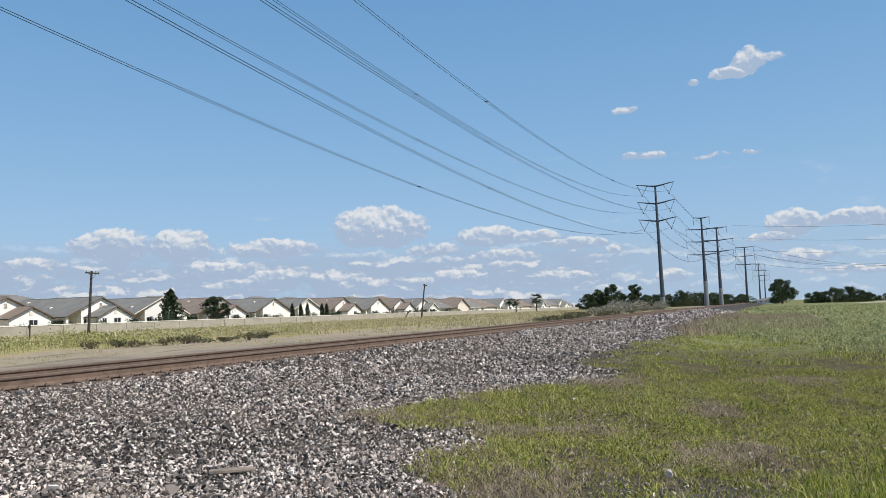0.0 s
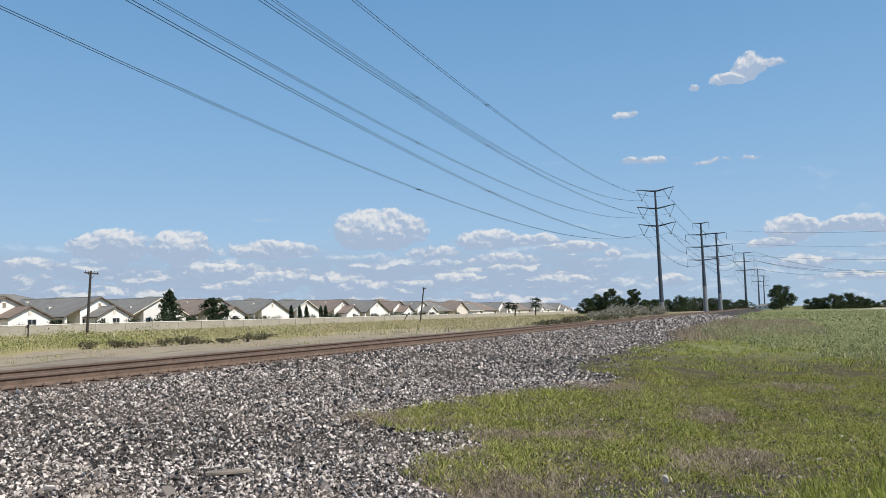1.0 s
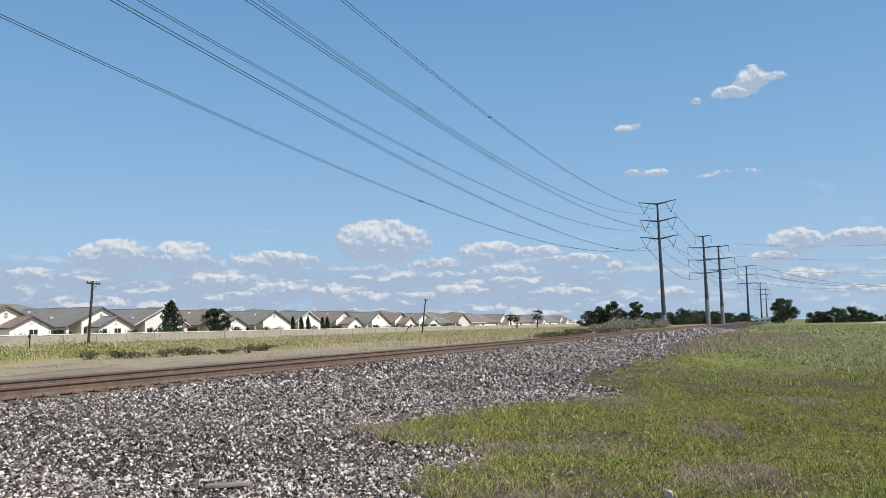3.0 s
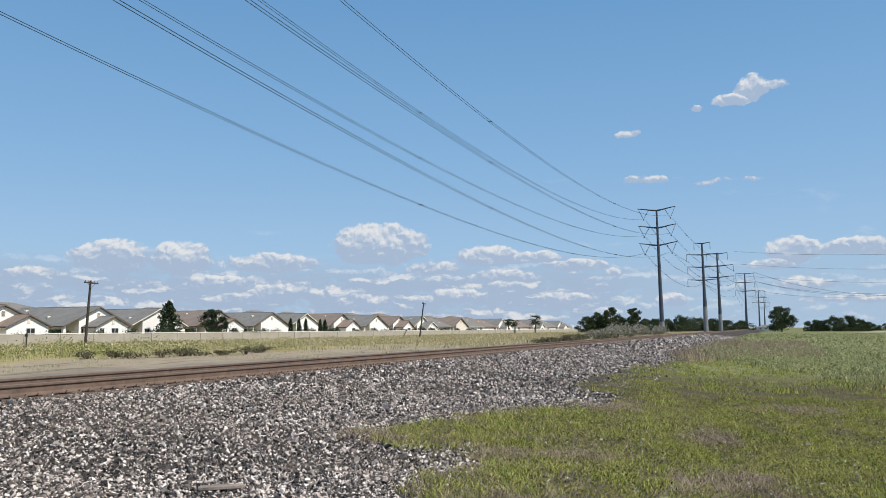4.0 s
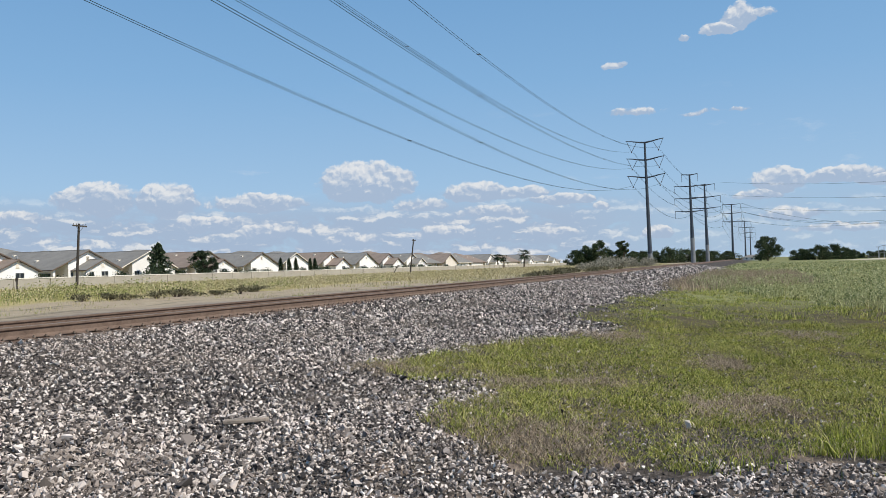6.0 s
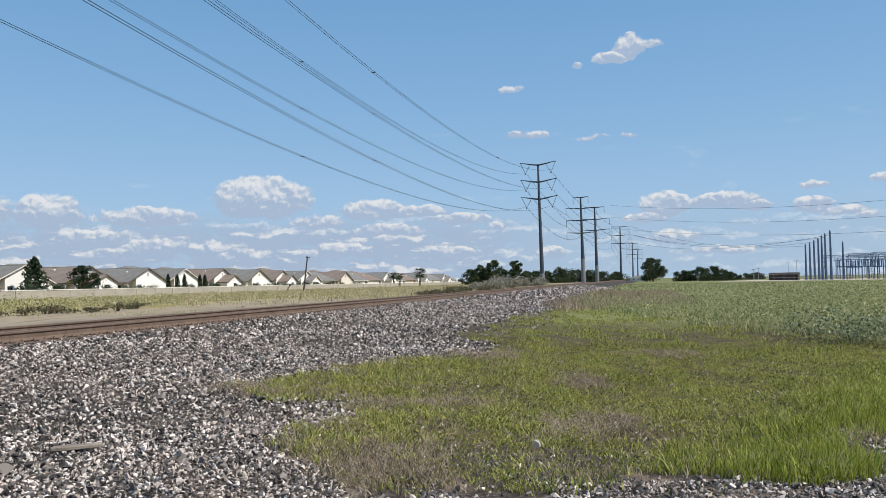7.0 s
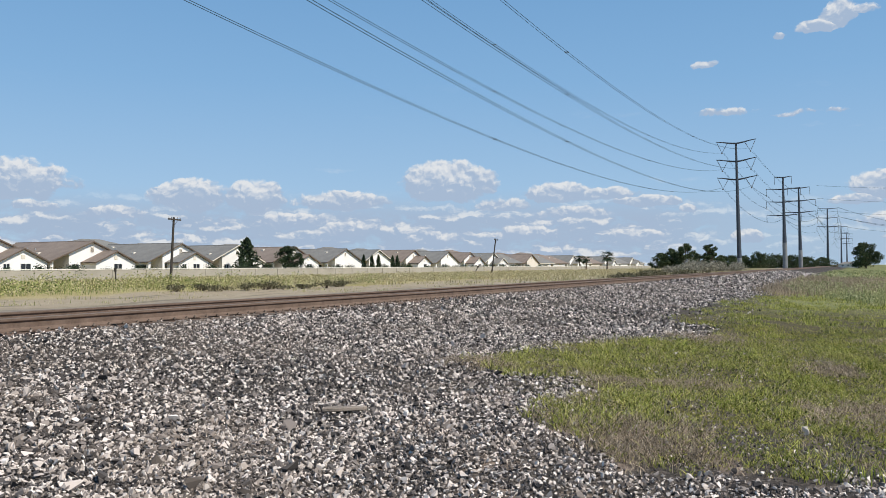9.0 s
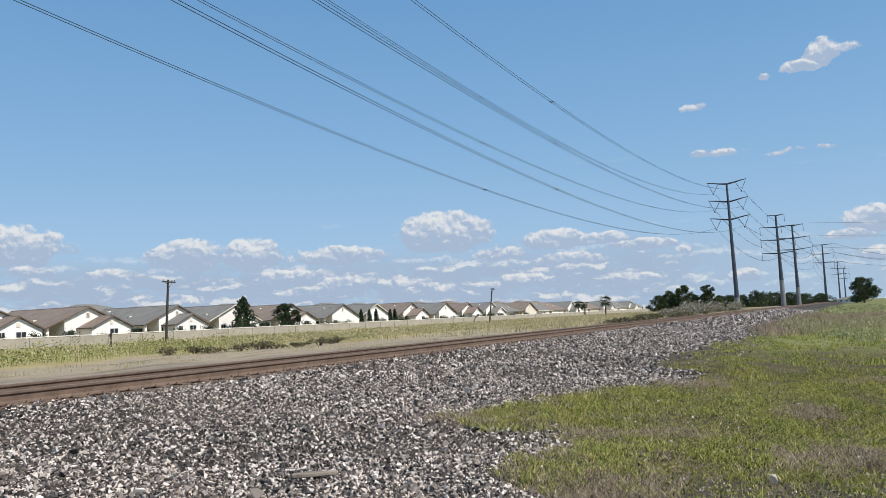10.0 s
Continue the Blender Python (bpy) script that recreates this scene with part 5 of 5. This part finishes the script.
def build_lawn():
    rng = np.random.default_rng(17)

    def lawn_points(count, u0, u1, v0, v1, ragged=0.5):
        # two thirds of the blades stand in tufts
        u, v = rng.uniform(u0, u1, count), rng.uniform(v0, v1, count)
        tuft = rng.integers(0, count // 60, count)
        free = rng.random(count) < 0.33
        u = np.where(free, u, u[tuft] + rng.normal(0, 0.045 if u1 < 20 else 0.11, count))
        v = np.where(free, v, v[tuft] + rng.normal(0, 0.045 if u1 < 20 else 0.11, count))
        wob = ragged * (waves(u, v, 0.8, 3) - 0.5)
        fine = 0.3 * (rng.random(count) - 0.5)
        m = inside(u + wob + fine, v + wob + fine, LAWN)
        tufts = np.where(free, 0.8, rng.lognormal(0.0, 0.27, count)[tuft])
        return u[m], v[m], tufts[m]

    u, v, tufted = lawn_points(380000, 6, 17.5, -6.5, 6.2)
    thin = waves(u, v, 1.7, 9)
    bare = waves(u, v, 3.1, 12)
    lush = lushness(u, v)
    edge = np.clip((v - 2.2) / 2.0, 0, 1)
    keep = rng.random(len(u)) < np.clip(0.35 + 0.9 * thin - 0.6 * np.clip(bare - 0.62, 0, 1) * 3 * (1 - lush), 0.06, 1) * (1 - 0.97 * dead_at(u, v))
    u, v, lush, thin, edge, tufted = u[keep], v[keep], lush[keep], thin[keep], edge[keep], tufted[keep]
    tall = rng.uniform(0.55, 1.15, len(u)) * tufted * (0.044 + 0.045 * thin + 0.03 * edge + 0.15 * lush * (0.35 + 0.65 * waves(u, v, 1.1, 31)))
    is_lush = rng.random(len(u)) < lush
    wide = rng.uniform(0.006, 0.012, len(u))
    blades("lawn_grass", u[~is_lush], v[~is_lush], tall[~is_lush], wide[~is_lush], rng, LAWN_GRASS, "patchy green and straw-coloured grass on stony ground", 1.35)
    blades("lush_grass", u[is_lush], v[is_lush], tall[is_lush], wide[is_lush] * 0.8, rng, LUSH_GRASS, "taller bright green grass tussocks beside the gravel", 0.7)
    # small leafy weeds between the blades
    u, v, tufted = lawn_points(130000, 6, 20, -6.5, 6.2)
    keep = rng.random(len(u)) < np.clip(1.25 * waves(u, v, 1.3, 19) + 0.1, 0, 1) * (1 - 0.92 * dead_at(u, v)) * (1 - 0.7 * lushness(u, v))
    u, v, tufted = u[keep], v[keep], tufted[keep]
    z = ground_z(u, v) + rng.uniform(0.01, 0.11, len(u)) * tufted * (0.45 + 0.8 * waves(u, v, 1.7, 9))
    tagged(new("lawn_weed_leaves", leaf_mesh("lawn_weed_leaves", np.stack([u * UX + v * VX, u * UY + v * VY, z], -1), 0.0145, LAWN_LEAF, rng)),
           "small yellow-green leafy weeds among the grass", "weeds", kind="stuff")
    u, v, tufted = lawn_points(200000, 6, 16, -6.0, 1.4)
    lush = lushness(u, v)
    keep = rng.random(len(u)) < lush
    u, v, lush, tufted = u[keep], v[keep], lush[keep], tufted[keep]
    tall = rng.uniform(0.5, 1.1, len(u)) * tufted * (0.07 + 0.14 * lush * (0.35 + 0.65 * waves(u, v, 1.1, 31)))
    blades("fine_lush_grass", u, v, tall, rng.uniform(0.004, 0.007, len(u)), rng, LUSH_GRASS, "fine bright green grass blades in the tussocks", 0.8)
    u, v, tufted = lawn_points(90000, 17, 46, -6.5, 5.6, 1.2)
    thin = waves(u, v, 2.6, 9)
    keep = rng.random(len(u)) < 0.35 + 0.8 * thin
    u, v, thin, tufted = u[keep], v[keep], thin[keep], tufted[keep]
    blades("far_lawn_grass", u, v, rng.uniform(0.6, 1.2, len(u)) * tufted * (0.05 + 0.065 * thin), rng.uniform(0.010, 0.018, len(u)), rng, LAWN_GRASS, "green grass running along the ballast shoulder", 0.7)
    # dead matted grass at the lawn's edges
    u, v = rng.uniform(5.5, 18, 190000), rng.uniform(-2.5, 6.4, 190000)
    wob = 0.5 * (waves(u, v, 0.8, 3) - 0.5)
    ring = inside(u + wob, v + wob, LAWN) & ~inside(u + wob - 0.7 + 0.3 * waves(u, v, 1.0, 44), v + wob + 0.35, LAWN)
    blot = inside(u, v, LAWN) & (rng.random(len(u)) < dead_at(u, v) + 0.04 + 0.22 * np.clip((v - 0.6) / 2.5, 0, 1) + 0.25 * np.clip(8.6 - u, 0, 1) * waves(u, v, 1.2, 57))
    m = (ring & (rng.random(len(u)) < 0.55)) | blot
    blades("dead_grass", u[m], v[m], rng.uniform(0.03, 0.12, m.sum()), rng.uniform(0.004, 0.008, m.sum()), rng, DEAD_GRASS, "dead matted brown grass at the lawn's edge", 1.4)
    # thick tangles where it has died off
    u, v = rng.uniform(5.6, 18, 420000), rng.uniform(-2.6, 6.0, 420000)
    m = rng.random(len(u)) < 0.9 * dead_at(u, v) ** 0.7
    u, v = u[m], v[m]
    blades("dead_tangle", u, v, rng.uniform(0.02, 0.10, len(u)) * (0.6 + 0.8 * waves(u, v, 0.5, 37)), rng.uniform(0.004, 0.009, len(u)), rng, DEAD_GRASS, "grey-brown tangle of dead grass on bare ground", 2.2)


build_lawn()


def clumps(count, u0, u1, v0, v1, per, radius, rng, keep=None):
    """Places of blades gathered into plants."""
    cu, cv = rng.uniform(u0, u1, count), rng.uniform(v0, v1, count)
    if keep is not None:
        m = keep(cu, cv)
        cu, cv = cu[m], cv[m]
    tone = rng.uniform(0.7, 1.25, len(cu))
    u = np.repeat(cu, per) + rng.normal(0, radius, len(cu) * per)
    v = np.repeat(cv, per) + rng.normal(0, radius, len(cv) * per)
    return u, v, np.repeat(tone, per)


def build_weeds():
    rng = np.random.default_rng(29)

    def border(u, v):
        """The near edge of the tall weeds, right of the lawn."""
        edge = np.interp(v, [-60, -30, -12, -6, -4.2, -1.2, 0.4, 2.0, 4.0], [12, 12, 15, 18.5, 20.5, 28, 35, 40, 46])
        return u > edge + 1.6 * (waves(u, v, 3.0, 13) - 0.5)

    def leafy(name, u, v, tone, tall, leaf, mat, label):
        """Leafy plants: leaves at all heights of each one."""
        f = rng.uniform(0.08, 1.0, len(u)) ** 0.75
        z = ground_z(u, v) + f * tall * tone
        ob = new(name, leaf_mesh(name, np.stack([u * UX + v * VX, u * UY + v * VY, z], -1), leaf, mat, rng))
        tagged(ob, label, "weeds", kind="stuff")

    u, v, tone = clumps(4200, 12, 52, -34, 4, 9, 0.16, rng, border)
    tall = rng.uniform(0.45, 1.0, len(u)) * 0.46 * tone * (0.65 + 0.6 * waves(u, v, 4.0, 61))
    blades("field_weeds", u, v, tall, rng.uniform(0.014, 0.035, len(u)), rng, FIELD_WEED, "knee-high grey-green weeds covering the field", 0.8, "weeds")
    u, v, tone = clumps(5600, 12, 60, -36, 4, 26, 0.20, rng, border)
    leafy("field_weed_leaves", u, v, tone * (0.35 + 1.1 * waves(u, v, 2.6, 61)) * np.where(v < -3.0, 1.35, 0.85), 0.40, 0.05, FIELD_WEED, "pale grey-green leafy weeds covering the field")
    # a thicker, darker stand where the weeds meet the bare soil
    u, v, tone = clumps(1500, 13, 30, -16, -3.6, 34, 0.15, rng, lambda a, b: border(a, b) & ~border(a - 1.2 - 2.0 * waves(a, b, 4.0, 23), b))
    leafy("edge_weed_leaves", u, v, tone * (0.5 + 0.8 * waves(u, v, 2.2, 66)), 0.62, 0.042, SAGE_WEED, "dense sage-green weeds at the field's edge")
    u, v, tone = clumps(5200, 56, 200, -120, 4.5, 11, 0.42, rng)
    leafy("far_field_weeds", u, v, tone, 0.28, 0.13, FIELD_WEED, "pale green weeds across the open field")
    # dry brown stalks where field and ballast meet
    u, v, tone = clumps(1150, 36, 85, -2.5, 4.6, 20, 0.34, rng, lambda a, b: a > 41 - 1.5 * b * 0.5 + 3 * waves(a, b, 3, 7))
    blades("brown_weeds", u, v, rng.uniform(0.3, 1.0, len(u)) * 0.52 * tone, rng.uniform(0.012, 0.03, len(u)), rng, BROWN_WEED, "dry brown weed stalks at the ballast's edge", 0.7, "weeds")
    # beyond the track
    u, v, tone = clumps(1900, 4, 185, 31.2, 47.0, 9, 0.3, rng, lambda a, b: rng.random(len(a)) < np.interp(b, [31.2, 33.5, 41, 47], [0.7, 1.0, 0.8, 0.35]) * (0.5 + 0.7 * waves(a, b, 9, 3)))
    green = u + 40 * (waves(u, v, 12.0, 83) - 0.5) + rng.normal(0, 9, len(u)) < 46
    tall, wide = rng.uniform(0.45, 1.0, len(u)) * 0.85 * tone, rng.uniform(0.012, 0.026, len(u))
    blades("trackside_weeds", u[green], v[green], tall[green], wide[green], rng, GREEN_WEED, "band of tall green weeds beyond the track", 0.7, "weeds")
    blades("dry_trackside_weeds", u[~green], v[~green], tall[~green], wide[~green], rng, STRAW_WEED, "band of pale dry weeds beyond the track", 0.7, "weeds")
    u, v, tone = clumps(3400, 4, 185, 31.2, 47.0, 34, 0.34, rng, lambda a, b: rng.random(len(a)) < np.interp(b, [31.2, 32.2, 40, 47], [0.8, 1.0, 0.7, 0.3]) * (0.4 + 0.9 * waves(a, b, 9, 3)))
    tone = tone * (0.45 + 1.0 * waves(u, v, 3.5, 77))
    green = u + 40 * (waves(u, v, 12.0, 83) - 0.5) + rng.normal(0, 9, len(u)) < 46
    leafy("trackside_weed_leaves", u[green], v[green], tone[green], 0.74, 0.062, GREEN_WEED, "bushy yellow-green weeds along the dirt verge")
    leafy("straw_weed_leaves", u[~green], v[~green], tone[~green] * 0.85, 0.70, 0.062, STRAW_WEED, "straw-coloured bushy weeds along the dirt verge")
    u, v, tone = clumps(4200, 10, 330, 45.0, 96.0, 7, 0.55, rng)
    blades("dry_field_grass", u, v, rng.uniform(0.3, 0.8, len(u)) * 0.55 * tone, rng.uniform(0.07, 0.16, len(u)), rng, STRAW_WEED, "dry straw-coloured grass before the block wall", 0.9)
    u, v, tone = clumps(800, 6, 120, 21.0, 31.5, 12, 0.25, rng, lambda a, b: waves(a, b, 9, 71) > 0.5)
    blades("verge_grass", u, v, rng.uniform(0.06, 0.22, len(u)) * tone, rng.uniform(0.012, 0.022, len(u)), rng, DRY_WEED, "scattered tufts along the dirt verge", 0.9)
    # farther on the dry grass closes in on the track
    u, v, tone = clumps(3400, 40, 230, 16.5, 32.0, 9, 0.4, rng, lambda a, b: rng.random(len(a)) < np.interp(a + 14 * (waves(a, b, 8, 88) - 0.5), [44, 75, 110], [0.0, 0.55, 1.0]) * np.interp(b, [16.5, 21, 27], [0.35, 0.7, 1.0]))
    blades("dry_verge_grass", u, v, rng.uniform(0.3, 1.0, len(u)) * 0.42 * tone, rng.uniform(0.03, 0.07, len(u)), rng, STRAW_WEED, "dry straw grass closing in on the far track", 0.9)


build_weeds()
